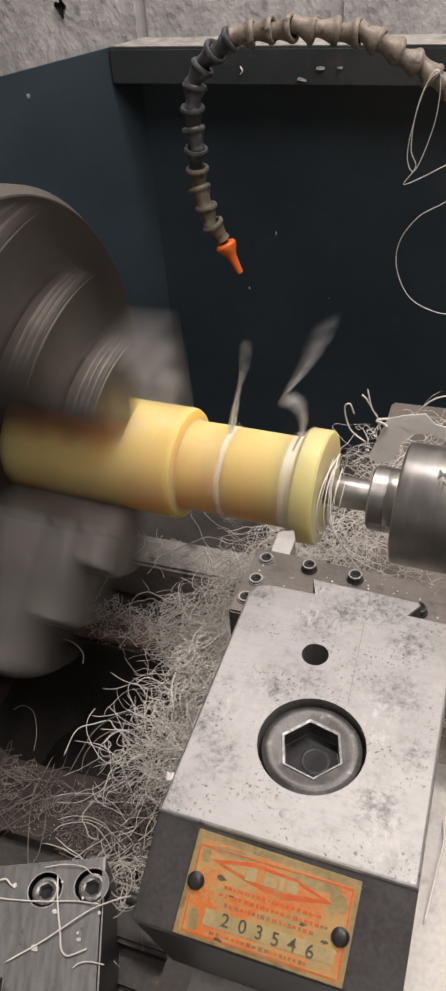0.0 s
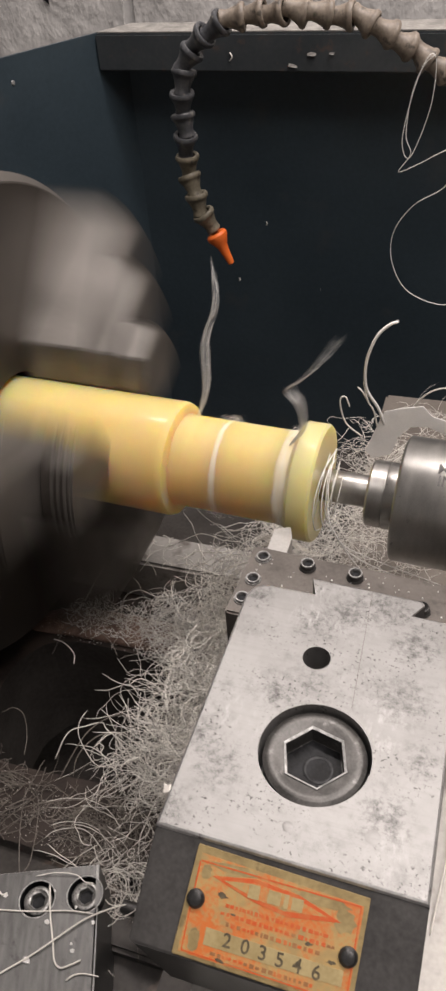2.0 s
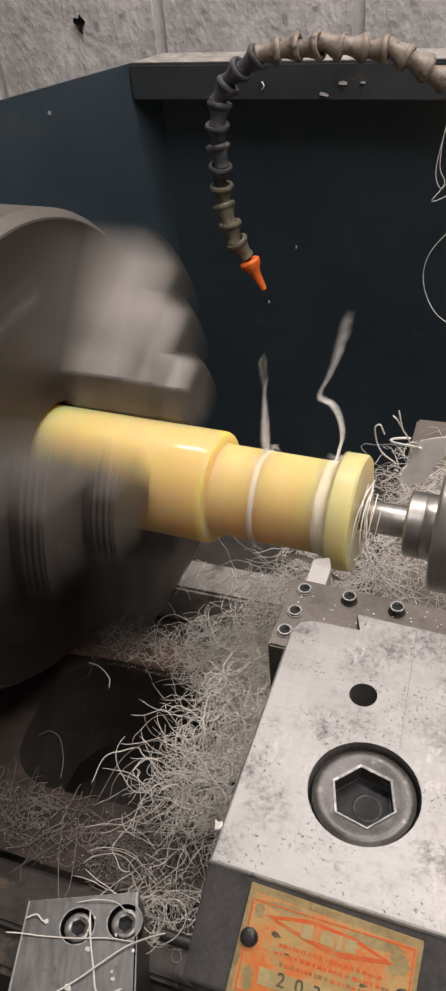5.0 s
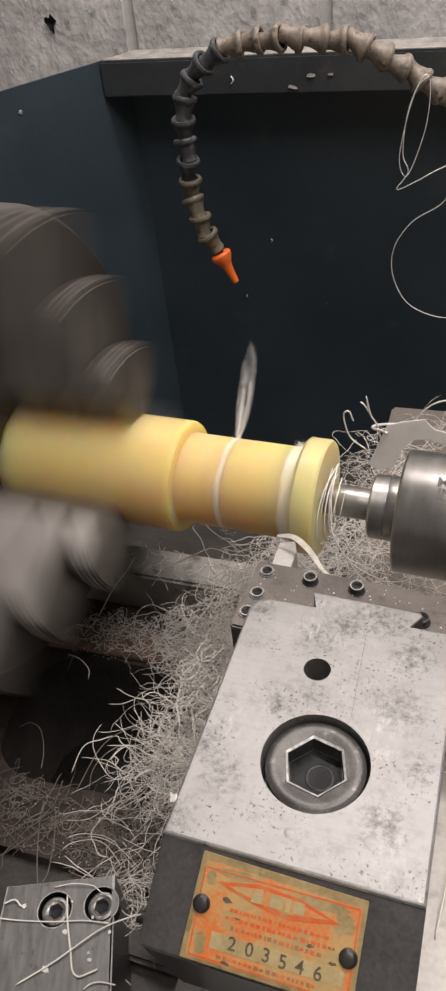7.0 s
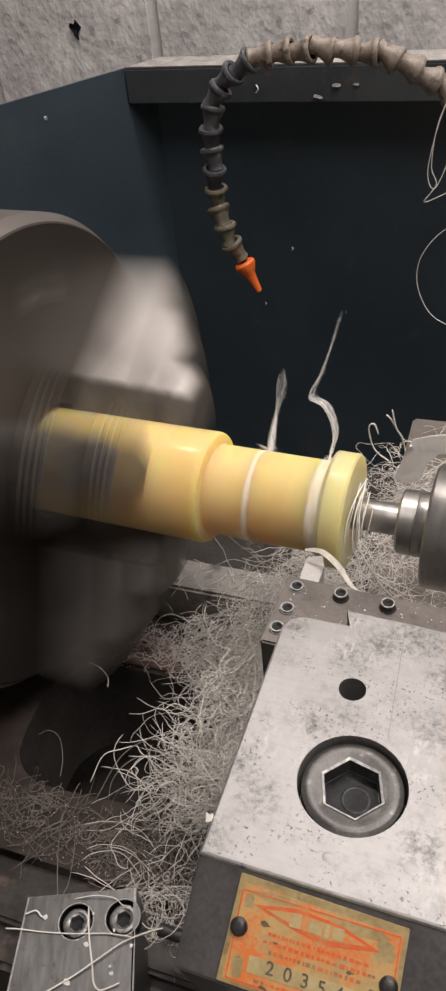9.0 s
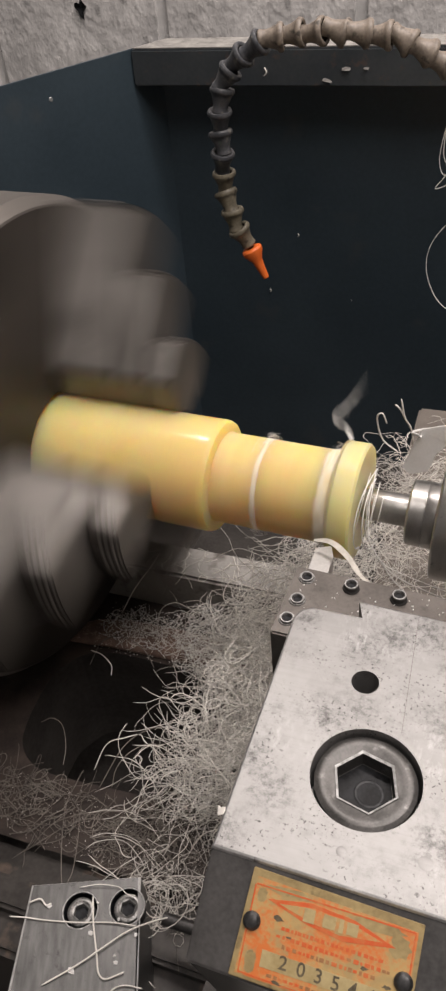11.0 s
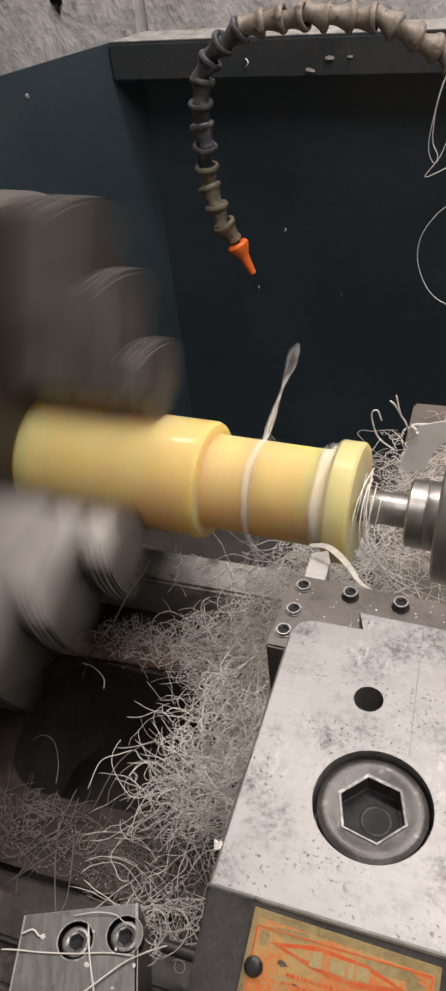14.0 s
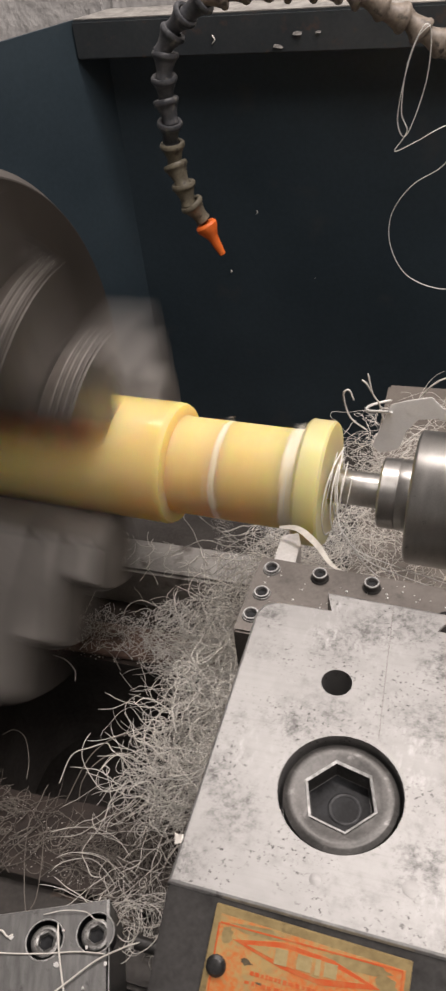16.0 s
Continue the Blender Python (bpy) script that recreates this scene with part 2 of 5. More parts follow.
# near-black that paints in the shade of small recesses
RECESS_SHADE = paint("shade_black_recess", (0.002, 0.002, 0.0025), (0.020, 0.021, 0.023), 0.45, 0.0, 900, 160, 0.8, spec=0.15, spread=(0.42, 0.62))
# slightly lighter than the socket floor, for an imitated arc of reflection
SOCKET_GLINT = paint("socket_glint_steel", (0.008, 0.008, 0.009), (0.045, 0.046, 0.048), 0.45, 0.2, 900, 400, 0.6, spec=0.3)
RIB_RUST = paint("rusty_rib", (0.085, 0.052, 0.039), (0.24, 0.155, 0.12), 0.65, 0.0, 1200, 90, 0.7, stain=(0.52, 0.43, 0.37), stain_at=(0.55, 0.61), stain_rough=0.9)
BLOCK_STEEL = paint("milled_block_steel", (0.10, 0.10, 0.098), (0.19, 0.188, 0.184), 0.42, 0.6, 1500, 60, 0.15, stretch=(6, 1, 1), stain=(0.05, 0.05, 0.048), stain_at=(0.56, 0.68), stain_rough=0.8)
# pale colour for both the wear and the highlight along the block's edge
BRIGHT_EDGE = paint("bright_block_edge", (0.50, 0.495, 0.485), (0.80, 0.795, 0.785), 0.45, 0.3, 1200, 300, 0.4)
BRASS = paint("tarnished_brass_plate", (0.25, 0.185, 0.085), (0.42, 0.32, 0.15), 0.42, 0.4, 700, 90, 0.25, stain=(0.14, 0.10, 0.05), stain_at=(0.60, 0.74))
PLATE_ORANGE = paint("worn_orange_enamel", (0.52, 0.145, 0.035), (0.40, 0.27, 0.105), 0.42, 0.0, 900, 85, 0.2, spread=(0.42, 0.58), stain=(0.33, 0.235, 0.10), stain_at=(0.54, 0.66))
PLATE_RED = paint("red_orange_enamel", (0.50, 0.085, 0.018), (0.46, 0.15, 0.045), 0.45, 0.0, 900, 260, 0.2, spread=(0.45, 0.65))
PLATE_PALE = paint("pale_enamel", (0.31, 0.235, 0.105), (0.44, 0.35, 0.175), 0.45, 0.2, 900, 130, 0.2)
BROWN_INK = paint("brown_print", (0.20, 0.085, 0.03), (0.33, 0.16, 0.06), 0.6, 0.0, 900, 260, 0.1)
STAMP = paint("engraved_letter", (0.06, 0.058, 0.055), (0.12, 0.115, 0.11), 0.5, 0.3, 600, 130, 0.1)
INK = paint("dark_stamp", (0.045, 0.034, 0.02), (0.13, 0.10, 0.055), 0.6, 0.0, 900, 260, 0.1)
ROOM_PAINT = paint("room_paint", (0.48, 0.475, 0.46), (0.57, 0.565, 0.55), 0.8, 0.0, 30, 3, 0.1)
ROOM_FLOOR = paint("room_floor", (0.10, 0.10, 0.095), (0.17, 0.165, 0.16), 0.7, 0.0, 30, 3, 0.1)


# ---- mesh helpers ----
def link(name, bm, material, parent=None, label="", smooth=False, m=None):
    me = bpy.data.meshes.new(name)
    bm.to_mesh(me)
    bm.free()
    if smooth:
        me.polygons.foreach_set("use_smooth", [True] * len(me.polygons))
        me.set_sharp_from_angle(angle=radians(35))
    me.materials.append(material)
    ob = new(name, me)
    if parent:
        ob.parent = parent
    if m is not None:
        ob.matrix_basis = m
    if label:
        tagged(ob, label)
    return ob


part = link


def empty(name, m, label, category, group=""):
    ob = new(name)
    ob.matrix_basis = m
    return tagged(ob, label, category, group)


def bevelled(bm, width, segments=2, angle=30):
    edges = [e for e in bm.edges if len(e.link_faces) == 2 and e.calc_face_angle(0) > radians(angle)]
    if width:
        bmesh.ops.bevel(bm, geom=edges, offset=width, segments=segments, affect="EDGES", clamp_overlap=True)
    return bm


def box(x0, x1, y0, y1, z0, z1, bevel=0.0, bm=None):
    bm = bm or bmesh.new()
    got = bmesh.ops.create_cube(bm, size=1)["verts"]
    for v in got:
        v.co = Vector((x0 if v.co.x < 0 else x1, y0 if v.co.y < 0 else y1, z0 if v.co.z < 0 else z1))
    if bevel:
        edges = list({e for v in got for e in v.link_edges})
        bmesh.ops.bevel(bm, geom=edges, offset=bevel, segments=2, affect="EDGES")
    return bm


def prism(outline, z0, z1, bevel=0.0, segments=2):
    """An upright prism over an outline of (x, y)."""
    bm = bmesh.new()
    low = [bm.verts.new((x, y, z0)) for x, y in outline]
    top = [bm.verts.new((x, y, z1)) for x, y in outline]
    n = len(outline)
    for i in range(n):
        bm.faces.new((low[i], low[(i + 1) % n], top[(i + 1) % n], top[i]))
    bm.faces.new(top)
    bm.faces.new(low[::-1])
    bmesh.ops.recalc_face_normals(bm, faces=bm.faces)
    return bevelled(bm, bevel, segments)


def revolve(profile, seg=64, axis="x", bm=None):
    """A turned body: profile of (along, radius), closed at radius 0 where it ends so."""
    bm = bm or bmesh.new()
    rings = []
    for a, r in profile:
        if r < 1e-6:
            rings.append([bm.verts.new((a, 0, 0) if axis == "x" else (0, 0, a))])
            continue
        ring = []
        for k in range(seg):
            c, s = r * math.cos(2 * math.pi * k / seg), r * math.sin(2 * math.pi * k / seg)
            ring.append(bm.verts.new((a, c, s) if axis == "x" else (c, s, a)))
        rings.append(ring)
    for p, q in zip(rings, rings[1:]):
        for k in range(seg):
            j = (k + 1) % seg
            if len(p) == 1 and len(q) == 1:
                continue
            if len(p) == 1:
                bm.faces.new((p[0], q[k], q[j]))
            elif len(q) == 1:
                bm.faces.new((p[k], q[0], p[j]))
            else:
                bm.faces.new((p[k], q[k], q[j], p[j]))
    bmesh.ops.recalc_face_normals(bm, faces=bm.faces)
    return bm


def smooth_line(points, steps=8):
    """A smooth line through the points (Catmull-Rom)."""
    pts = [Vector(p) for p in points]
    pts = [2 * pts[0] - pts[1]] + pts + [2 * pts[-1] - pts[-2]]
    out = []
    for a, b, c, d in zip(pts, pts[1:], pts[2:], pts[3:]):
        for k in range(steps):
            t = k / steps
            out.append(0.5 * ((2 * b) + (c - a) * t + (2 * a - 5 * b + 4 * c - d) * t * t + (3 * b - a - 3 * c + d) * t ** 3))
    return out + [pts[-2]]


def tubes(lines, radius, sides=4, flat=1.0):
    """One mesh of thin round or flattened strands along the lines."""
    verts, faces = [], []
    for line in lines:
        r0 = radius() if callable(radius) else radius
        base, n = len(verts), len(line)
        up = Vector((0.13, 0.31, 0.94))
        for i, p in enumerate(line):
            way = (line[min(i + 1, n - 1)] - line[max(i - 1, 0)])
            way = way.normalized() if way.length > 1e-9 else Vector((1, 0, 0))
            side = way.cross(up)
            side = side.normalized() if side.length > 1e-4 else Vector((0, 1, 0))
            top = side.cross(way)
            up = top
            r = r0 * (0.45 if i in (0, n - 1) else 1.0)
            for k in range(sides):
                a = 2 * math.pi * (k + 0.5) / sides
                verts.append(p + side * (r * math.cos(a)) + top * (r * flat * math.sin(a)))
        for i in range(n - 1):
            for k in range(sides):
                j = (k + 1) % sides
                a = base + i * sides
                faces.append((a + k, a + j, a + sides + j, a + sides + k))
        faces.append(tuple(base + k for k in range(sides))[::-1])
        faces.append(tuple(base + (n - 1) * sides + k for k in range(sides)))
    me = bpy.data.meshes.new("strands")
    me.from_pydata([tuple(v) for v in verts], [], faces)
    me.polygons.foreach_set("use_smooth", [True] * len(faces))
    return me


def strand_thing(name, lines, radius, material, label, category, kind="", sides=5, flat=1.0, m=None, parent=None):
    me = tubes(lines, radius, sides, flat)
    me.materials.append(material)
    ob = new(name, me)
    if m is not None:
        ob.matrix_basis = m
    if parent:
        ob.parent = parent
        return ob
    return tagged(ob, label, category, kind=kind)


def words(text, size, m, material, parent, name="engraving", deep=0.0001):
    cu = bpy.data.curves.new(name, "FONT")
    cu.offset = size * 0.012
    cu.body, cu.size, cu.extrude, cu.align_x, cu.align_y = text, size, deep, "CENTER", "CENTER"
    cu.materials.append(material)
    ob = new(name, cu)
    ob.parent, ob.matrix_basis = parent, m
    return ob


def structure(ob, label, category="structure"):
    return tagged(ob, label, category, kind="structure")


def socket_screw(name, head_r, hex_r, high, m, label, group, material=SCREW_STEEL, parent=None, rim=True):
    """A cap screw with a sunk hexagon, its top at z = 0."""
    ob = empty(name, m, label, "screw", group) if parent is None else None
    root = ob or parent
    prof = [(-high, 0), (-high, head_r), (-0.06 * head_r, head_r), (-0.015 * head_r, head_r * 0.93), (0, head_r * 0.90), (0, hex_r * 1.25), (-0.0004, hex_r * 1.12)]
    bm = bmesh.new()
    seg = 48
    rings = []
    for a, r in prof[1:]:
        rings.append([bm.verts.new((r * math.cos(2 * math.pi * k / seg), r * math.sin(2 * math.pi * k / seg), a)) for k in range(seg)])

    def hexr(k):
        a = (2 * math.pi * k / seg) % (math.pi / 3) - math.pi / 6
        return hex_r * math.cos(math.pi / 6) / math.cos(a)

    for deep, s in ((-0.0007, 1.0), (-high * 0.55, 0.96)):
        rings.append([bm.verts.new((s * hexr(k) * math.cos(2 * math.pi * k / seg), s * hexr(k) * math.sin(2 * math.pi * k / seg), deep)) for k in range(seg)])
    for p, q in zip(rings, rings[1:]):
        for k in range(seg):
            bm.faces.new((p[k], p[(k + 1) % seg], q[(k + 1) % seg], q[k]))
    bm.faces.new(rings[-1])
    bm.faces.new(rings[0][::-1])
    bmesh.ops.recalc_face_normals(bm, faces=bm.faces)
    head = link("head" if parent is None else name, bm, material, root, smooth=True, m=None if parent is None else m)
    floor_z = -high * 0.55 + 0.0002
    bm = bmesh.new()
    bm.faces.new([bm.verts.new((0.93 * hexr(k) * math.cos(2 * math.pi * k / seg), 0.93 * hexr(k) * math.sin(2 * math.pi * k / seg), floor_z)) for k in range(seg)])
    # black disc for the shade deep in the socket
    link("socket_floor", bm, RECESS_SHADE, head, "bottom of the hexagon socket with its shade painted black")
    if rim and hex_r > 0.008:
        # added ring in place of a curved reflection on the floor
        part("socket_glint", revolve([(0.0, 0.0036), (0.0002, 0.0040), (0.0002, 0.0044), (0.0, 0.0047)], 40, "z"), SOCKET_GLINT, head, "added ring that imitates a reflection at the bottom of the socket", smooth=True, m=pose(0.0006, -0.0012, floor_z + 0.0001))
    if rim:
        bm = bmesh.new()
        ro = [bm.verts.new((1.05 * hexr(k) * math.cos(2 * math.pi * k / seg), 1.05 * hexr(k) * math.sin(2 * math.pi * k / seg), -0.00025)) for k in range(seg)]
        ri = [bm.verts.new((0.97 * hexr(k) * math.cos(2 * math.pi * k / seg), 0.97 * hexr(k) * math.sin(2 * math.pi * k / seg), -0.00075)) for k in range(seg)]
        for k in range(seg):
            bm.faces.new((ro[k], ro[(k + 1) % seg], ri[(k + 1) % seg], ri[k]))
        link("socket_rim", bm, HEX_STEEL, head, "bright worn edge of the hexagon socket")
    return ob or head


# ---- room ----
structure(link("wall_south", box(-2.4, 2.6, -2.1, -2.0, -1.1, 1.7), ROOM_PAINT), "plain painted workshop wall")
structure(link("wall_west", box(-2.5, -2.4, -2.1, 0.88, -1.1, 1.7), ROOM_PAINT), "plain painted workshop wall")
structure(link("wall_east", box(2.6, 2.7, -2.1, 0.88, -1.1, 1.7), ROOM_PAINT), "plain painted workshop wall")
structure(link("ceiling", box(-2.5, 2.7, -2.1, 0.88, 1.7, 1.8), ROOM_PAINT), "plain pale workshop ceiling")
structure(link("floor", box(-2.5, 2.7, -2.1, 0.88, -1.2, -1.1), ROOM_FLOOR), "grey concrete workshop floor")


def block_wall():
    wall = structure(link("wall_north", box(-2.4, 2.6, 0.735, 0.88, -1.1, 1.7), MORTAR), "grey rough block wall with recessed joints")
    wide, high, gap = 0.207, 0.215, 0.013
    bm = box(-wide / 2 + gap / 2, wide / 2 - gap / 2, -0.0035, 0.02, -high / 2 + gap / 2, high / 2 - gap / 2)
    bmesh.ops.subdivide_edges(bm, edges=bm.edges, cuts=4, use_grid_fill=True)
    for v in bm.verts:
        if v.co.y < 0:
            v.co.y += 0.0012 * noise.noise(v.co * 40)
    first = None
    for row in range(-2, 4):
        for col in range(-5, 8):
            m = pose(-0.3586 + wide / 2 + wide * col, 0.735, 0.085 + high * row)
            if first is None:
                first = link("block", bm, CONCRETE, wall, m=m)
            else:
                ob = new("block", first.data)
                ob.parent, ob.matrix_basis = wall, m


def splash_guard():
    g = empty("splash_guard", pose(-0.347, 0.62, 0.072, 0, 0, -1.2), "dark green-grey painted steel lathe splash guard with chipped lip", "guard")
    part("top_lip", prism([(0.001, 0.0), (1.1, 0.0), (1.1, 0.044), (0.0205, 0.044)], -0.031, 0.0, 0.0015), LIP_PAINT, g, "chipped folded lip with bare metal patches")
    part("back_panel", box(0.012, 1.1, 0.035, 0.038, -0.6, -0.0315), GUARD_PAINT, g)
    part("lip_dust", prism([(0.003, 0.002), (1.1, 0.002), (1.1, 0.042), (0.0212, 0.042)], 0.0004, 0.0012), BARE_LIP, g, "dusty worn top edge")
    rnd = random.Random(17)
    for x, z, w in ((0.2060, -0.0165, 0.0046), (0.1890, -0.0255, 0.0042), (0.2240, -0.0160, 0.0030)):
        rim_pts = [(w * math.cos(t) * rnd.uniform(0.6, 1.3), 0.38 * w * math.sin(t) * rnd.uniform(0.6, 1.2)) for t in np.linspace(0, 2 * math.pi, 8, endpoint=False)]
        part("paint_flake", prism(rim_pts, 0, 0.0004), LIP_CHIP, g, "curled pale flake of chipped paint", m=pose(x, -0.0008, z, 62, rnd.uniform(-12, 12), 0))
    wing = prism([(0.0175, 0.0400), (0.0150, 0.0412), (-0.165, -0.37), (-0.1625, -0.3712)], -0.6, 0.0)
    wing = part("side_wing", wing, GUARD_PAINT, g, "angled painted end panel")
    part("screw_head", revolve([(0.0002, 0.0021), (0.0008, 0.0017), (0.0010, 0)], 16), SHINY_DOT, wing, "small bare screw head", smooth=True, m=pose(-0.0384, -0.0878, -0.0205, 0, 0, -24))
    return g


block_wall()
splash_guard()

# ---- lathe bed ----
structure(link("lathe_bed_rear_way", box(-0.6, 0.6, 0.207, 0.236, -0.24, -0.166, 0.002), WAY_STEEL), "worn grey steel rear bed way with chips")
structure(link("lathe_bed_front_way", prism([(-0.6, -0.03), (0.6, -0.03), (0.6, 0.022), (-0.6, 0.022)], -0.3, -0.205, 0.003), BED_IRON), "dark oily front bed way")
structure(link("lathe_bed_rail", box(-0.6, 0.6, -0.012, 0.004, -0.205, -0.196, 0.002), BED_IRON), "dark ridge of the front bed way")


def bed_web():
    """The casting between the ways with a rounded opening."""
    bm = bmesh.new()
    cx, cy, a, b = -0.173, 0.113, 0.056, 0.047
    seg = 48
    outer, inner, low = [], [], []
    wall = bmesh.new()
    for k in range(seg):
        t = 2 * math.pi * k / seg
        c, s = math.cos(t), math.sin(t)
        px, py = math.copysign(abs(c) ** 0.6, c), math.copysign(abs(s) ** 0.6, s)
        wob = 1 + 0.05 * noise.noise((c * 2, s * 2, 0.3))
        inner.append(bm.verts.new((cx + a * px * wob, cy + b * py * wob, -0.203)))
        low.append(bm.verts.new((cx + a * px * wob * 1.02, cy + b * py * wob * 1.02, -0.30)))
        q = max(abs(c) / 0.40, abs(s) / 0.1)
        ox, oy = c / q, s / q
        outer.append(bm.verts.new((cx + ox, cy + oy * (0.97 if oy > 0 else 0.9), -0.2)))
    for k in range(seg):
        j = (k + 1) % seg
        bm.faces.new((outer[k], outer[j], inner[j], inner[k]))
        for r0, r1 in ((inner, low),):
            wall.faces.new([wall.verts.new(v.co) for v in (r0[k], r0[j], r1[j], r1[k])])
    bmesh.ops.remove_doubles(wall, verts=wall.verts, dist=1e-6)
    for v in low:
        bm.verts.remove(v)
    bmesh.ops.recalc_face_normals(bm, faces=bm.faces)
    web = structure(link("lathe_bed_web", bm, RUST_IRON, smooth=True), "rust-speckled cast iron bed web round a dark opening")
    # wall split off so the depth of the opening can be coloured as shade
    part("opening_wall", wall, PIT_SHADE, web, "inside of the opening with its shade put in the colour")
    return web


bed_web()
rib_mesh = tubes([smooth_line([(-0.075, 0.180, -0.203), (-0.13, 0.178, -0.203), (-0.180, 0.177, -0.203), (-0.206, 0.177, -0.2045), (-0.224, 0.176, -0.2075), (-0.245, 0.172, -0.212)], 10)], 0.0165, 16, 0.42)
rib_mesh.materials.append(RIB_RUST)
structure(new("lathe_bed_rib", rib_mesh), "rust-brown cast rib sprinkled with crumbs")
structure(link("chip_tray", box(-0.8, 0.8, -0.2, 0.66, -0.40, -0.39), PIT_SHADE), "chip tray under the bed with its shade put in the colour")

# ---- tailstock end ----
base = empty("tailstock_base", pose(0, 0, 0), "brownish cast iron tailstock base plate with swarf on it", "machine base")
part("base_plate", prism([(-0.034, 0.10), (0.45, 0.10), (0.45, 0.436), (-0.034, 0.43)], -0.240, -0.156, 0.002), BASE_IRON, base)
part("clamp_strip", box(-0.026, 0.45, 0.300, 0.318, -0.156, -0.145, 0.002), BASE_IRON, base)

# ---- spindle line ----
SPINDLE = pose(0, 0.17267, -0.045, 0, 0, -2.57)


def live_centre():
    c = empty("live_centre", SPINDLE, "turned steel live centre pressed into the amber workpiece", "live centre")
    part("point", revolve([(-0.046, 0), (-0.0335, 0.0072), (-0.031, 0.0081), (-0.010, 0.0081)], 48), TURNED_STEEL, c, smooth=True)
    part("collar", revolve([(-0.0105, 0.006), (-0.0105, 0.0155), (-0.0095, 0.0164), (-0.0025, 0.0166), (-0.0022, 0.0162), (-0.0016, 0.0166), (0.0045, 0.0166)], 64), TURNED_STEEL, c, smooth=True)
    body = part("body", revolve([(0.004, 0.010), (0.004, 0.0292), (0.0046, 0.0302), (0.0056, 0.0308), (0.12, 0.0308), (0.12, 0)], 96), TURNED_STEEL, c, smooth=True)
    for text, ang, x in (("MM", 109, 0.0262), ("IN", 120, 0.0252)):
        a = radians(ang)
        m = Matrix.Translation((x, 0.0309 * math.cos(a), 0.0309 * math.sin(a))) @ pose(0, 0, 0, ang - 90, 0, 0)
        words(text, 0.0070, m, STAMP, body, deep=0.00015)
    return c


def torn(bm, much):
    for v in bm.verts:
        v.co.x += much * noise.noise(v.co * 260) + 0.4 * much * noise.noise(v.co * 900)
        v.co += Vector((0, v.co.y, v.co.z)) * 0.005 * noise.noise(v.co * 700)
    return bm


def workpiece():
    w = empty("workpiece", SPINDLE, "stepped amber nylon bar being turned between chuck and centre", "workpiece")
    bar = part("turned_bar", revolve([(-0.236, 0), (-0.236, 0.0306), (-0.1138, 0.0306), (-0.1118, 0.0304), (-0.1104, 0.0297), (-0.1098, 0.0284), (-0.1096, 0.0262), (-0.1092, 0.0248), (-0.1080, 0.0243), (-0.0830, 0.0243), (-0.0440, 0.0243), (-0.0430, 0)], 96), NYLON, w, smooth=True)
    bar.data.materials.append(NYLON_TURNED)
    for poly in bar.data.polygons:
        poly.material_index = 1 if poly.center.x > -0.1130 else 0
    part("cut_ring", torn(revolve([(-0.0874, 0.02425), (-0.0868, 0.02438), (-0.0858, 0.02442), (-0.0848, 0.02438), (-0.0842, 0.02425)], 200), 0.0014), NYLON_WHITE, w, "torn white ring cut into the bar", smooth=True)
    part("end_ring", torn(revolve([(-0.0538, 0.02425), (-0.0528, 0.0244), (-0.0505, 0.0246), (-0.0482, 0.0251), (-0.0468, 0.0268), (-0.0461, 0.0294), (-0.0454, 0.0304)], 200), 0.0018), NYLON_WHITE, w, "torn white ring beside the flange", smooth=True)
    part("flange", revolve([(-0.0468, 0.020), (-0.0465, 0.0290), (-0.0450, 0.0302), (-0.0355, 0.0302), (-0.0343, 0.0292), (-0.0340, 0.0090), (-0.0390, 0.0060), (-0.0395, 0)], 96), NYLON_PALE, w, "pale end flange with centre hole", smooth=True)
    rnd = random.Random(51)
    for x, r, count in ((-0.0858, 0.0245, 34), (-0.0500, 0.0248, 46)):
        hairs = []
        for _ in range(count):
            a, grow = rnd.uniform(0, 6.283), rnd.uniform(0.001, 0.0042)
            x1, swing = x + rnd.gauss(0, 0.0012), rnd.gauss(0, 0.12)
            hairs.append(smooth_line([(x1 + rnd.gauss(0, 0.0008) * k, (r + grow * k / 3) * math.cos(a + swing * k), (r + grow * k / 3) * math.sin(a + swing * k)) for k in range(4)], 3))
        fuzz = tubes(hairs, 0.00013, 4)
        fuzz.materials.append(BRIGHT_STRING)
        ob = tagged(new("fuzz", fuzz), "white torn plastic fuzz round the cut")
        ob.parent = w
    return w


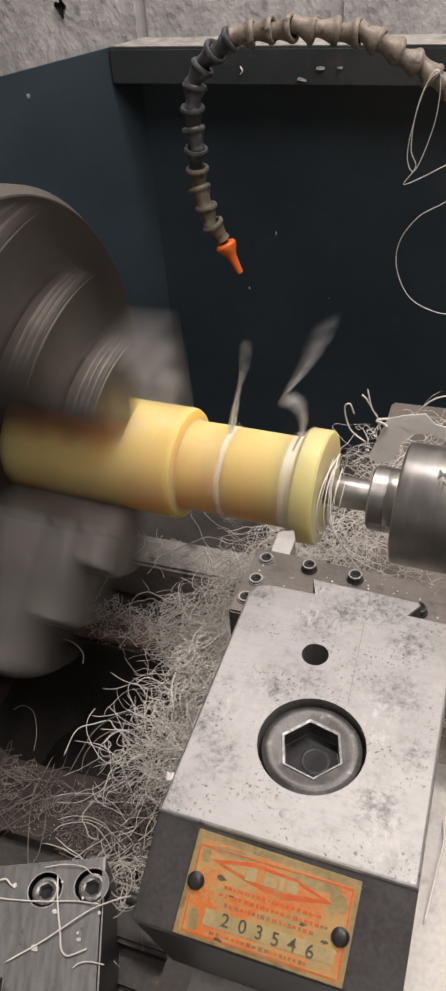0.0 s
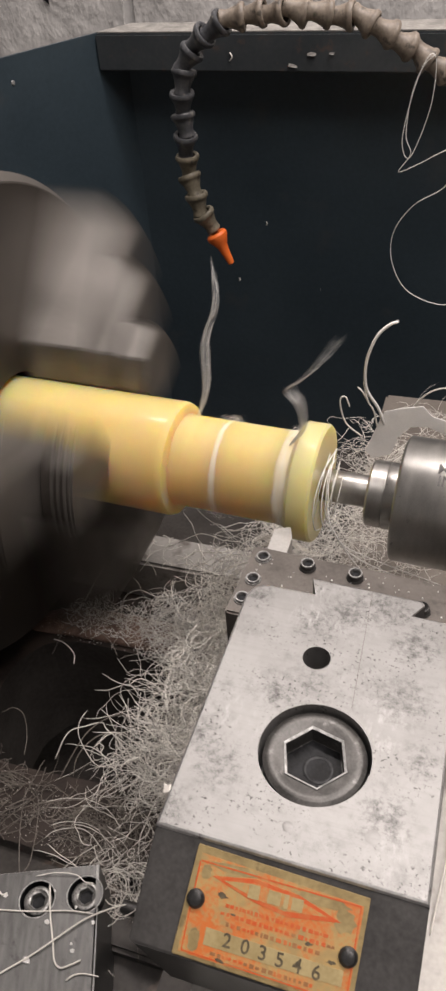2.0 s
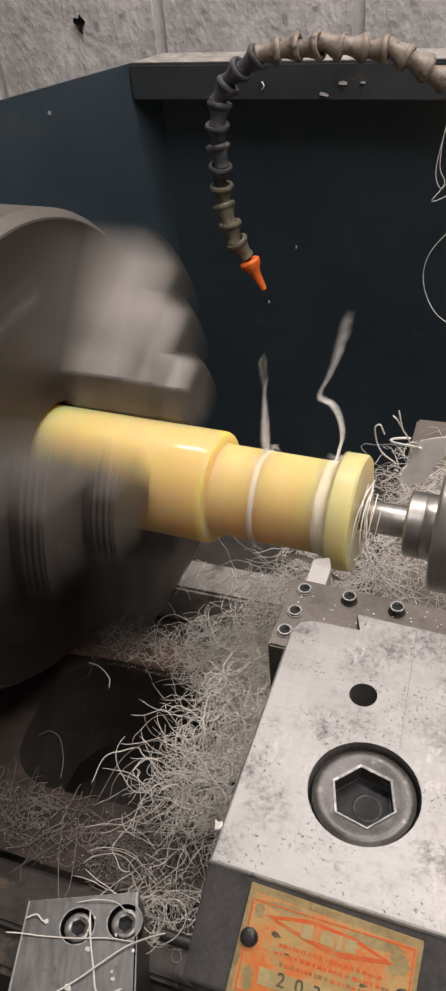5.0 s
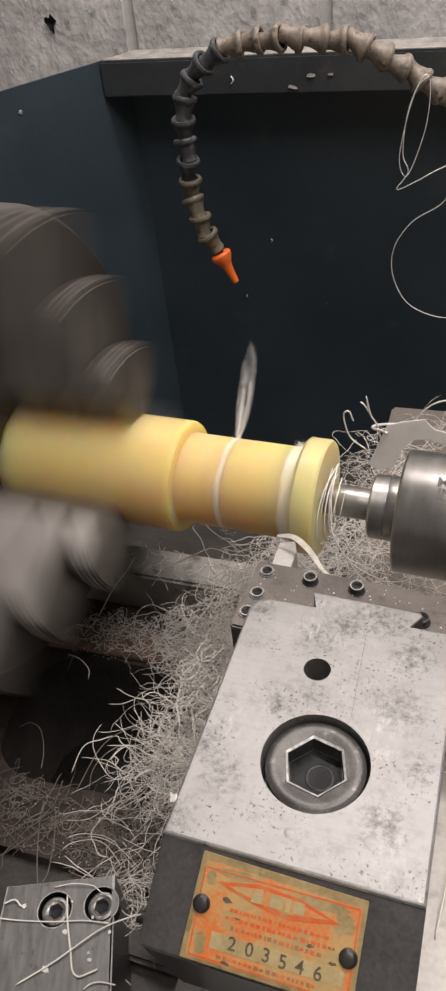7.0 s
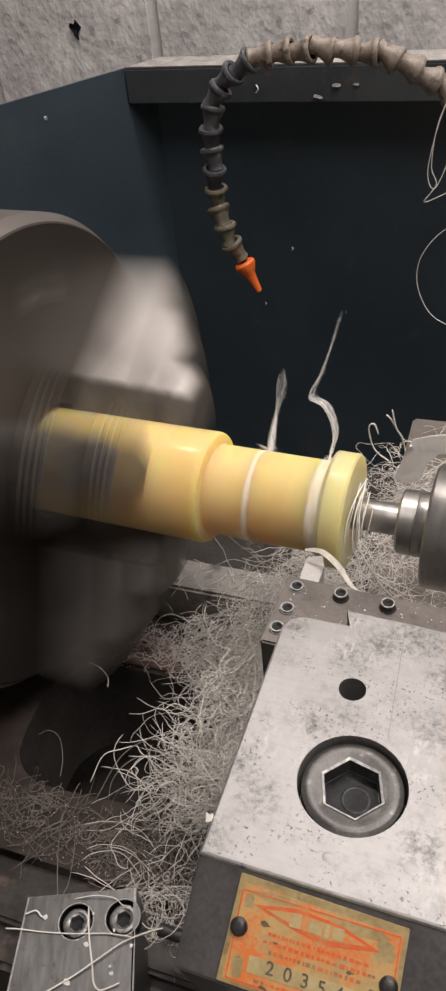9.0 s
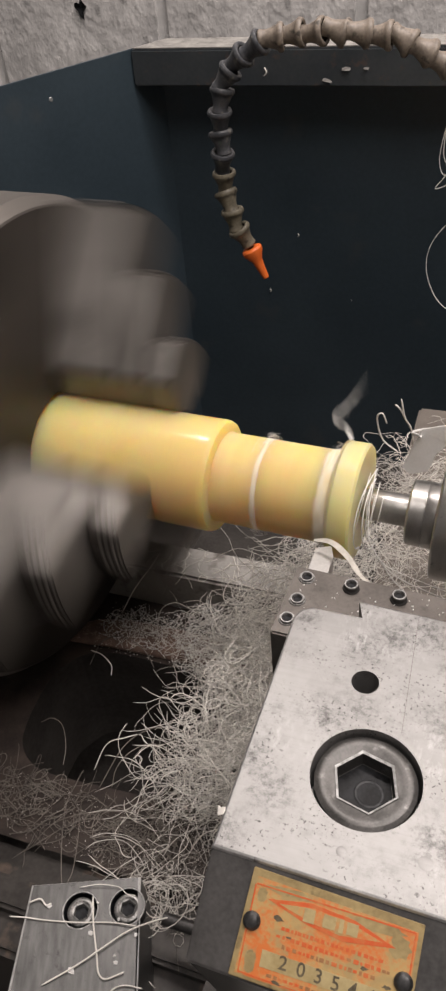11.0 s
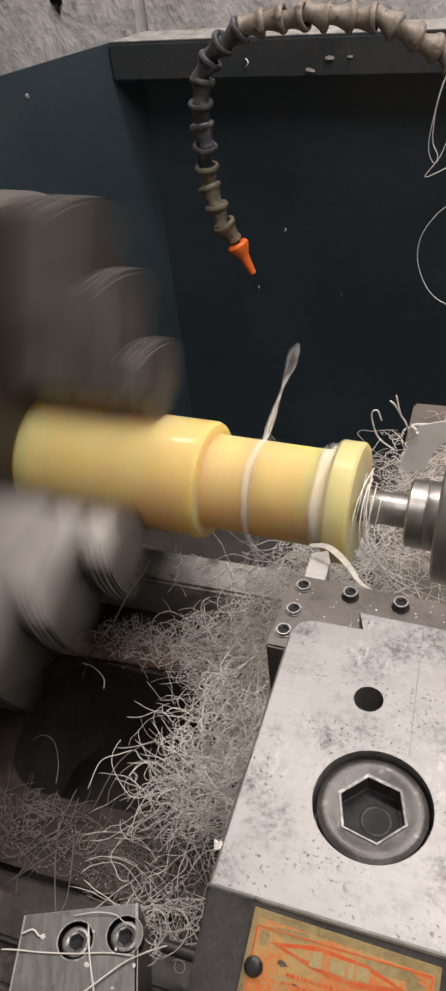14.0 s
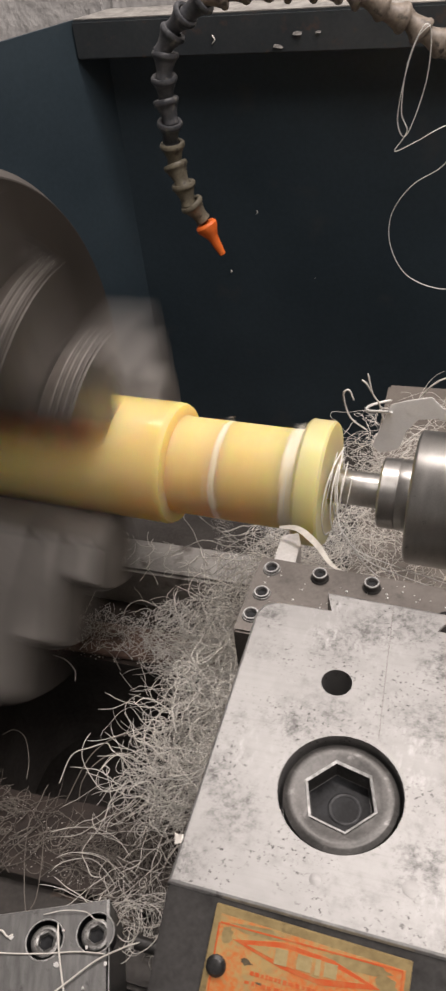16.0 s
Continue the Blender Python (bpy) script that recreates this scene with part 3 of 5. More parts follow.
def chuck():
    c = empty("lathe_chuck", SPINDLE, "large steel three-jaw lathe chuck spinning with stepped jaws", "chuck")
    part("body", revolve([(-0.2108, 0.1325), (-0.210, 0.1315), (-0.210, 0.06), (-0.210, 0.034), (-0.235, 0.033)], 96), CHUCK_STEEL, c, smooth=True)
    # rim split off in lighter steel to paint in the lit side
    part("outer_rim", revolve([(-0.320, 0), (-0.320, 0.137), (-0.217, 0.137), (-0.2108, 0.1325)], 96), JAW_STEEL, c, "rim of the chuck with its glint put in as lighter steel", smooth=True)
    data = []
    steps = [(-0.212, -0.173, 0.1345, 0.042), (-0.173, -0.155, 0.102, 0.040), (-0.155, -0.138, 0.069, 0.036)]
    for j in range(3):
        jaw = None
        for n_step, (x0, x1, ro, wide) in enumerate(steps):
            if j == 0:
                half = math.asin(wide / 2 / ro)
                ring = [(ro * math.sin(t), ro * math.cos(t)) for t in np.linspace(-half, half, 9)]
                ring = [(-wide / 2, 0.045), *ring, (wide / 2, 0.045), (0.008, 0.0308), (-0.008, 0.0308)]
                bm = bmesh.new()
                ends = [[bm.verts.new((x, y, z)) for y, z in ring] for x in (x0, x1)]
                n = len(ring)
                for k in range(n):
                    bm.faces.new((ends[0][k], ends[0][(k + 1) % n], ends[1][(k + 1) % n], ends[1][k]))
                bm.faces.new(ends[0])
                bm.faces.new(ends[1][::-1])
                bmesh.ops.recalc_face_normals(bm, faces=bm.faces)
                bevelled(bm, 0.0012, 2, 50)
                ob = part("jaw" if n_step == 0 else "jaw_step", bm, JAW_STEEL, jaw or c, smooth=True)
                made = [ob]
                bm = bmesh.new()
                arc = [(math.sin(t), math.cos(t)) for t in np.linspace(-half * 0.93, half * 0.93, 9)]
                rows = [[bm.verts.new((xx, (ro + 0.0004) * sn, (ro + 0.0004) * co)) for sn, co in arc] for xx in (x0 + 0.0012, x1 - 0.0018)]
                for k in range(8):
                    bm.faces.new((rows[0][k], rows[0][k + 1], rows[1][k + 1], rows[1][k]))
                for sgn in (-1, 1):
                    flank = bmesh.new()
                    yy, top_r = sgn * (wide / 2 + 0.0003), ro * math.cos(half) - 0.002
                    quad = [flank.verts.new((xx, yy, zz)) for xx, zz in ((x0 + 0.001, 0.0465), (x1 - 0.002, 0.0465), (x1 - 0.002, top_r), (x0 + 0.001, top_r))]
                    flank.faces.new(quad if sgn < 0 else quad[::-1])
                    made.append(part("ground_flank", flank, FLANK_STEEL, jaw or ob, "bright ground side of the jaw"))
                made.append(part("gripping_face", bm, JAW_DARK, jaw or ob, "dark outer face of the step"))
                for g in range(3):
                    xg = x0 + (x1 - x0) * (0.40 + 0.2 * g)
                    bm = bmesh.new()
                    arc = [(math.sin(t), math.cos(t)) for t in np.linspace(-half * 0.92, half * 0.92, 9)]
                    rows = [[bm.verts.new((xg + dx, (ro + dr) * sn, (ro + dr) * co)) for sn, co in arc] for dx, dr in ((-0.0013, -0.0002), (-0.0004, 0.0013), (0.0004, 0.0013), (0.0013, -0.0002))]
                    for p, q in zip(rows, rows[1:]):
                        for k in range(8):
                            bm.faces.new((p[k], p[k + 1], q[k + 1], q[k]))
                    bmesh.ops.recalc_face_normals(bm, faces=bm.faces)
                    made.append(part("serration", bm, RIDGE_STEEL, jaw or ob))
                data.append([o.data for o in made])
            else:
                ob = None
                for n_piece, me in enumerate(data[n_step]):
                    piece = new(("jaw" if n_step == 0 else "jaw_step") if n_piece == 0 else ("ground_flank", "ground_flank", "gripping_face", "serration")[min(n_piece - 1, 3)], me)
                    piece.parent = jaw or ob or c
                    ob = ob or piece
            if n_step == 0:
                jaw = tagged(ob, "bright stepped steel jaw with serrated steps")
                jaw.matrix_basis = pose(0, 0, 0, 120 * j)
    for k in range(3):
        m = pose(0, 0, 0, 60 + 120 * k) @ pose(-0.2095, 0, 0.10, 0, 90, 0)
        socket_screw("key_socket", 0.009, 0.005, 0.008, m, "", "", parent=c)
    return c


live_centre()
BAR = workpiece()
CHUCK = chuck()


# ---- tool post ----
def tool_post():
    p = empty("tool_post", pose(0, 0, 0), "ground steel quick-change tool post with brass maker's plate", "tool post")
    L, R, F, B = -0.0378, 0.0372, -0.033, 0.0618
    out = [(L, F), (R, F - 0.001), (R + 0.0005, B - 0.0025), (0.0208, B - 0.0018), (0.0245, B + 0.0040), (0.0236, B + 0.0054), (-0.0160, B + 0.0072), (-0.0135, B), (L + 0.006, B), (L + 0.002, B - 0.002), (L + 0.0003, B - 0.006)]
    slope, drop = math.tan(radians(30)), 0.0255
    seg = 64
    bm = bmesh.new()

    def ring(cx, cy, r, z):
        return [bm.verts.new((cx + r * math.cos(2 * math.pi * k / seg), cy + r * math.sin(2 * math.pi * k / seg), z)) for k in range(seg)]

    cx0, cy0 = 0.0, 0.0145
    ins = [(cx0 + (x - cx0) * 0.976, cy0 + (y - cy0) * 0.981) for x, y in out]
    top = [bm.verts.new((x, y, 0)) for x, y in ins]
    edges = [bm.edges.new((top[k], top[(k + 1) % len(top)])) for k in range(len(top))]
    holes = []
    for cx, cy, r, deep in ((0, 0, 0.0168, -0.016), (-0.0069, 0.0340, 0.0046, -0.022)):
        a = ring(cx, cy, r, 0)
        for k in range(seg):
            edges.append(bm.edges.new((a[k], a[(k + 1) % seg])))
        holes.append((a, cx, cy, r, deep))
    bmesh.ops.triangle_fill(bm, use_beauty=True, use_dissolve=False, edges=edges)
    for f in bm.faces:
        f.normal_update()
        if f.normal.z < 0:
            f.normal_flip()
    for a, cx, cy, r, deep in holes:
        low = ring(cx, cy, r, deep)
        for k in range(seg):
            bm.faces.new((a[(k + 1) % seg], a[k], low[k], low[(k + 1) % seg]))
        bm.faces.new(low)
    rim = bmesh.new()
    hi, lo = [rim.verts.new((x, y, 0)) for x, y in ins], [rim.verts.new((x, y, -0.0011)) for x, y in out]
    mid = [rim.verts.new(((p[0] * 0.4 + q[0] * 0.6), (p[1] * 0.4 + q[1] * 0.6), -0.0003)) for p, q in zip(ins, out)]
    for r0, r1 in ((hi, mid), (mid, lo)):
        for k in range(len(out)):
            j = (k + 1) % len(out)
            rim.faces.new((r0[k], r1[k], r1[j], r0[j]))
    bmesh.ops.recalc_face_normals(rim, faces=rim.faces)
    # chamfer in lighter steel, so the edge highlight is painted on
    part("highlight_edge", rim, EDGE_STEEL, p, "rounded edge of the top face with its highlight put in the colour", smooth=True)
    part("ground_top", bm, GROUND_STEEL, p, "bright ground top face, stained and scratched")
    # body below the top face, with the sloping front
    bm = bmesh.new()
    n = len(out)
    rows = [[bm.verts.new((x, y, z)) for x, y in out] for z in (-0.0011, -0.002)]
    low = [bm.verts.new((x, y, -0.078)) for x, y in out]
    for k in range(1, n):
        j = (k + 1) % n
        bm.faces.new((rows[0][k], rows[1][k], rows[1][j], rows[0][j]))
        bm.faces.new((rows[1][k], low[k], low[j], rows[1][j]))
    part("body", bm, BLACK_STEEL, p)
    bm = bmesh.new()
    sec = [(F + 0.0005, -0.0010), (F - drop, -0.0010 - drop * slope), (F - drop + 0.001, -0.019), (F - drop + 0.012, -0.078), (F + 0.0005, -0.078)]
    ends = [[bm.verts.new((x, y, z)) for y, z in sec] for x in (L, R)]
    for k in range(5):
        j = (k + 1) % 5
        bm.faces.new((ends[0][k], ends[0][j], ends[1][j], ends[1][k]))
    bm.faces.new(ends[0])
    bm.faces.new(ends[1][::-1])
    bmesh.ops.recalc_face_normals(bm, faces=bm.faces)
    part("front_nose", bevelled(bm, 0.0006), BLACK_STEEL, p, "dark sloping front face")
    # maker's plate on the slope
    face = pose(-0.0010, F - 0.0016, -0.0008 - 0.0016 * slope + 0.0004, 30, 0, 0) @ pose(0, -0.0142, 0)
    bm = prism([(-0.0241, -0.0128), (0.0232, -0.0128), (0.0237, 0.0132), (-0.0232, 0.0146)], 0, 0.0009, 0.0002)
    bp = part("maker_plate", bm, BRASS, p, "tarnished brass maker's plate with worn orange enamel", m=face)
    part("enamel_field", prism([(-0.0226, -0.0118), (0.0220, -0.0118), (0.0224, 0.0110), (-0.0216, 0.0126)], 0.0008, 0.00098), PLATE_ORANGE, bp)
    rnd = random.Random(4)
    # brass showing through where the enamel is worn away
    for x, y, w, h in ((-0.012, 0.0108, 0.0075, 0.0012), (0.011, 0.0094, 0.0080, 0.0016), (0.0185, 0.0062, 0.0028, 0.0030), (-0.0195, 0.0085, 0.0016, 0.0022), (-0.0190, -0.0080, 0.0018, 0.0030), (0.002, -0.0113, 0.0160, 0.0005)):
        worn = [(x + w * math.cos(t) * rnd.uniform(0.7, 1.15), y + h * math.sin(t) * rnd.uniform(0.7, 1.15)) for t in np.linspace(0, 2 * math.pi, 16, endpoint=False)]
        part("worn_patch", prism(worn, 0.00098, 0.00101), BRASS, bp, "bare brass where the enamel has worn off")
    part("number_band", prism([(-0.0164, -0.0086), (0.0200, -0.0082), (0.0200, -0.0046), (-0.0164, -0.0044)], 0.00098, 0.00106), PLATE_PALE, bp, "pale brass band for the number")
    for x0, x1, y0, y1 in ((-0.0214, 0.0218, 0.0105, 0.0109), (-0.0218, 0.0214, -0.0115, -0.0111), (-0.0219, -0.0215, -0.0111, 0.0105), (0.0215, 0.0219, -0.0111, 0.0105)):
        part("border_line", box(x0, x1, y0, y1, 0.00098, 0.00106), PLATE_RED, bp)
    # outlined long diamond
    dia, core = [(-0.0178, 0.0078), (-0.0060, 0.0100), (0.0060, 0.0092), (0.0174, 0.0058), (0.0038, 0.0034), (-0.0060, 0.0046)], []
    for x, y in dia:
        core.append((x * 0.80 - 0.0002, 0.0069 + (y - 0.0069) * 0.66))
    part("diamond_mark", prism(dia, 0.00098, 0.00106), PLATE_RED, bp, "red diamond mark")
    part("diamond_core", prism(core, 0.00106, 0.00110), PLATE_ORANGE, bp)
    for x, w, h in ((-0.0059, 0.0030, 0.0034), (-0.0004, 0.0034, 0.0032), (0.0028, 0.0012, 0.0034), (0.0058, 0.0030, 0.0030)):
        part("name_bar", box(x - w / 2, x + w / 2, 0.0069 - h / 2, 0.0069 + h / 2, 0.00110, 0.00119), PLATE_PALE, bp)
    for y, x0, x1, inks in ((0.0019, -0.0125, 0.0150, 0.0), (-0.0002, -0.0135, 0.0165, 0.1), (-0.0024, -0.0115, 0.0135, 0.75), (-0.0100, -0.0140, 0.0130, 0.6)):
        x = x0
        while x < x1:
            w = rnd.uniform(0.0005, 0.0014)
            h = rnd.uniform(0.00030, 0.00055)
            part("text_bar", box(x, x + w, y - h, y + h, 0.00098, 0.00105), BROWN_INK if rnd.random() < inks else PLATE_RED, bp)
            x += w + rnd.uniform(0.0002, 0.0007)
    for x, y, w in ((-0.0141, 0.0039, 0.0019), (0.0103, -0.0011, 0.0013), (0.0166, -0.0036, 0.0014), (-0.0100, 0.0002, 0.0009), (-0.0112, -0.0111, 0.0014)):
        stain = [(x + w * math.cos(t) * rnd.uniform(0.5, 1.2), y + 0.35 * w * math.sin(t) * rnd.uniform(0.5, 1.3)) for t in np.linspace(0, 2 * math.pi, 12, endpoint=False)]
        part("dark_spot", prism(stain, 0.00098, 0.00107), INK, bp, "dark greasy spot")
    for ch, x, y in (("2", -0.0103, -0.0062), ("0", -0.0054, -0.0063), ("3", -0.0007, -0.0064), ("5", 0.0039, -0.0067), ("4", 0.0085, -0.0067), ("6", 0.0134, -0.0069)):
        words(ch, 0.0048, pose(x, y, 0.00108), INK, bp, "stamped_number", 0.00005)
    for x, y in ((-0.0208, 0.0014), (0.0205, -0.0012)):
        part("rivet", revolve([(0.0003, 0.0025), (0.0010, 0.0024), (0.0017, 0.0017), (0.0020, 0)], 24, "z"), SCREW_STEEL, bp, "dark domed rivet", smooth=True, m=pose(x, y, 0.0006))
    part("scratch", box(-0.00007, 0.00007, 0.018, 0.066, 0.00002, 0.00005), HOLDER_STEEL, p, "long scratch", m=pose(0.0083, 0, 0, 0, 0, 2))
    for x, y, r in ((-0.0022, -0.0238, 0.0015), (0.0205, -0.0205, 0.0021)):
        part("dent", revolve([(0.00002, r), (0.00009, r * 0.8), (0.00012, 0)], 20, "z"), GROUND_STEEL, p, smooth=True, m=pose(x, y, 0))
    return p


tool_post()
socket_screw("clamp_bolt", 0.0156, 0.0100, 0.0120, pose(0, 0.0004, -0.0024, 0, 0, 46), "large dull steel socket head bolt sunk in the tool post", "", BOLT_STEEL)


def tool_holder():
    h = empty("tool_holder", pose(0, 0, 0), "dark steel tool holder with a row of set screws", "tool holder")
    body = prism([(-0.0505, 0.0655), (0.075, 0.0620), (0.075, 0.0985), (-0.0490, 0.1040)], -0.056, -0.0245, 0.0008)
    part("body", body, HOLDER_STEEL, h)
    for x, y, up in ((-0.0434, 0.0974, 0.0004), (-0.0242, 0.0963, 0.002), (-0.0044, 0.0952, 0.0022), (0.0232, 0.0840, 0.0022), (-0.0442, 0.0845, 0.0004), (-0.0455, 0.0734, 0.0005)):
        flush = up < 0.001
        part("washer_ring", revolve([(0.0001, 0.0027), (0.0004, 0.0030), (0.0004, 0.0033), (-0.0004, 0.0036)] if flush else [(0.0001, 0.0024), (0.0006, 0.0033), (-0.0004, 0.0036)], 32, "z"), CAP_STEEL if flush else BLACK_STEEL, h, m=pose(x, y, -0.0243))
        if not flush:
            part("screw_thread", revolve([(-0.001, 0.0026), (up - 0.0004, 0.0026)], 32, "z"), BLACK_STEEL, h, smooth=True, m=pose(x, y, -0.0239))
        screw = socket_screw("set_screw", 0.00275, 0.0019, 0.0022, pose(x, y, -0.0236 + up, 0, 0, 10 + 700 * x), "", "", BLACK_STEEL, parent=h, rim=False)
        if x > 0.02:
            continue
        part("screw_rim", revolve([(-0.0003, 0.00282), (0.0002, 0.00272), (0.0002, 0.00236), (-0.0002, 0.00215)], 32, "z"), EDGE_STEEL, screw, "bright worn rim of the set screw", smooth=True)
    bit = prism([(-0.0495, 0.075), (-0.0400, 0.075), (-0.0402, 0.134), (-0.0425, 0.1405), (-0.0495, 0.1375)], -0.056, -0.0455, 0.0004)
    part("cutting_bit", bit, TOOL_STEEL, h, "bare grey steel cutting tool")
    return h


tool_holder()
slide = empty("compound_slide", pose(0, 0, 0), "worn grey steel compound slide under the tool post", "machine slide")
part("body", box(-0.030, 0.16, -0.09, 0.055, -0.16, -0.0785, 0.002), WAY_STEEL, slide)
part("saddle", box(-0.06, 0.2, -0.13, 0.09, -0.2049, -0.1605, 0.003), BED_IRON, slide)


def clamp_block():
    m = pose(-0.1140, -0.0093, -0.156, 0, 0, 21.5)
    b = empty("clamp_block", m, "milled steel clamp block with two socket screws", "block")
    out = [(-0.036, 0.0135), (0.0165, 0.0135), (0.0175, -0.09), (-0.0255, -0.09), (-0.0255, -0.036), (-0.040, -0.031)]
    cx, cy, seg = -0.008, -0.03, 40
    ins = [(cx + (x - cx) * 0.958, cy + (y - cy) * 0.985) for x, y in out]
    bm = bmesh.new()
    top = [bm.verts.new((x, y, 0)) for x, y in ins]
    edges = [bm.edges.new((top[k], top[(k + 1) % 6])) for k in range(6)]
    bores = []
    for x in (-0.0111, 0.0108):
        ring = [bm.verts.new((x + 0.0080 * math.cos(2 * math.pi * k / seg), 0.0080 * math.sin(2 * math.pi * k / seg), 0)) for k in range(seg)]
        edges += [bm.edges.new((ring[k], ring[(k + 1) % seg])) for k in range(seg)]
        bores.append((x, ring))
    bmesh.ops.triangle_fill(bm, use_beauty=True, use_dissolve=False, edges=edges)
    for f in bm.faces:
        f.normal_update()
        if f.normal.z < 0:
            f.normal_flip()
    rim, low = [bm.verts.new((x, y, -0.0012)) for x, y in out], [bm.verts.new((x, y, -0.049)) for x, y in out]
    for k in range(6):
        bm.faces.new((rim[k], low[k], low[(k + 1) % 6], rim[(k + 1) % 6]))
    bm.faces.new(low[::-1])
    part("body", bm, BLOCK_STEEL, b)
    worn = bmesh.new()
    hi, lo = [worn.verts.new((x, y, 0)) for x, y in ins], [worn.verts.new((x, y, -0.0012)) for x, y in out]
    for k in range(6):
        worn.faces.new((hi[k], lo[k], lo[(k + 1) % 6], hi[(k + 1) % 6]))
    bmesh.ops.recalc_face_normals(worn, faces=worn.faces)
    part("highlight_edge", worn, BRIGHT_EDGE, b, "worn edge of the block with a highlight put in its colour")
    for x, ring in bores:
        # bore coloured black for the shade round the screw head
        part("counterbore", revolve([(0.0, 0.0080), (-0.0075, 0.0078), (-0.0075, 0)], 40, "z"), RECESS_SHADE, b, "counterbore round the screw with its shade painted black", m=pose(x, 0, 0))
        part("bore_edge", revolve([(0.0001, 0.0079), (0.0004, 0.0082), (0.0001, 0.0085)], 40, "z"), HEX_STEEL, b, "bright edge of the counterbore", m=pose(x, 0, 0))
        socket_screw("cap_screw", 0.0064, 0.0038, 0.006, pose(x, 0, -0.0012, 0, 0, 20), "", "", CAP_STEEL, parent=b)
    return b


clamp_block()


# ---- coolant hose ----
def coolant_hose():
    h = empty("coolant_hose", pose(-0.161, 0.43, -0.055), "grey and beige segmented coolant hose with orange nozzle", "hose")
    shift = Vector((0.161, -0.43, 0.055))
    spine = [(-0.1738, 0.43, -0.0282), (-0.1829, 0.43, -0.0111), (-0.1898, 0.43, 0.0104), (-0.1909, 0.43, 0.0303), (-0.191, 0.43, 0.049), (-0.1907, 0.43, 0.0661), (-0.1885, 0.43, 0.0800), (-0.1800, 0.43, 0.0975), (-0.166, 0.43, 0.1085), (-0.1523, 0.43, 0.1140), (-0.1348, 0.43, 0.1172), (-0.1178, 0.43, 0.1178), (-0.1011, 0.43, 0.1172), (-0.0807, 0.431, 0.1155), (-0.0644, 0.432, 0.1114), (-0.0501, 0.434, 0.1042), (-0.0376, 0.437, 0.0959), (-0.0188, 0.441, 0.0839), (0.004, 0.448, 0.070), (0.03, 0.458, 0.055), (0.06, 0.47, 0.035)]
    line = smooth_line(spine, 30)
    step, walked, spots = 0.0138, 0.0, []
    for a, b in zip(line, line[1:]):
        walked += (b - a).length
        if walked >= step:
            spots.append((b, b - a))
            walked = 0.0
    prof = [(-0.0040, 0.0058), (-0.0047, 0.0072), (-0.0044, 0.0082), (-0.0034, 0.0088), (-0.0020, 0.0089), (-0.0008, 0.0083), (-0.0003, 0.0076), (0.0020, 0.0067), (0.0048, 0.0057), (0.0074, 0.0052), (0.0096, 0.0054), (0.0112, 0.0058), (0.0122, 0.0052)]
    shared = {}
    for k, (p, way) in enumerate(spots):
        mat = HOSE_OLIVE if k < 4 else HOSE_GREY if k < 11 else HOSE_BEIGE
        q = (-way).to_track_quat("X", "Z").to_matrix().to_4x4()
        m = Matrix.Translation(p + shift) @ q @ pose(0, 0, 0, 37 * k, 11 * math.sin(k * 2.1), 11 * math.cos(k * 1.7))
        if mat.name not in shared:
            ob = part("hose_segment", revolve(prof, 28), mat, h, smooth=True, m=m)
            shared[mat.name] = ob.data
        else:
            ob = new("hose_segment", shared[mat.name])
            ob.parent, ob.matrix_basis = h, m
    a, b = Vector((-0.1738, 0.43, -0.0272)), Vector((-0.1612, 0.43, -0.0535))
    q = (b - a).to_track_quat("X", "Z").to_matrix().to_4x4()
    part("nozzle", revolve([(0.001, 0.003), (0.001, 0.0072), (0.0025, 0.0083), (0.0050, 0.0080), (0.0085, 0.0060), (0.0120, 0.0042), (0.0165, 0.0035), (0.0268, 0.0025), (0.0275, 0.0014), (0.0245, 0.0012)], 32), ORANGE, h, "bright orange tapered nozzle", smooth=True, m=Matrix.Translation(a + shift) @ q)


coolant_hose()


# ---- swarf ----
def curl(rnd, p, length, bend, floor, n=18, lift=0.3):
    """A springy plastic strand that wanders from p and stays above the floor."""
    a, tilt = rnd.uniform(0, 2 * math.pi), rnd.uniform(-lift, lift)
    turn, pts, p = rnd.gauss(0, bend), [], Vector(p)
    wob = rnd.uniform(0, 6)
    for k in range(n):
        pts.append(p.copy())
        step = length / n
        p = p + Vector((math.cos(a) * math.cos(tilt), math.sin(a) * math.cos(tilt), math.sin(tilt))) * step
        a += (turn + 0.6 * bend * math.sin(k * 0.7 + wob)) * step
        tilt += rnd.gauss(0, 0.2 if lift > 0.2 else 0.09) - 0.12 * tilt
        if p.z < floor + 0.001:
            p.z, tilt = floor + 0.001, abs(tilt) * 0.5
    return pts


def pile(seed, spots, label, material=None, lift=0.3):
    rnd = random.Random(seed)
    lines = []
    for x0, x1, y0, y1, z0, z1, count, length in spots:
        for _ in range(count):
            p = (rnd.uniform(x0, x1), rnd.uniform(y0, y1), z0 + (z1 - z0) * rnd.random() ** 1.6)
            lines.append(curl(rnd, p, length * rnd.uniform(0.5, 1.4), rnd.choice((30, 80, 150, 230)), z0, lift=lift))
    return strand_thing("swarf_pile", lines, lambda: rnd.uniform(0.00011, 0.00025), material or SWARF, label, "swarf", "stuff", sides=4)


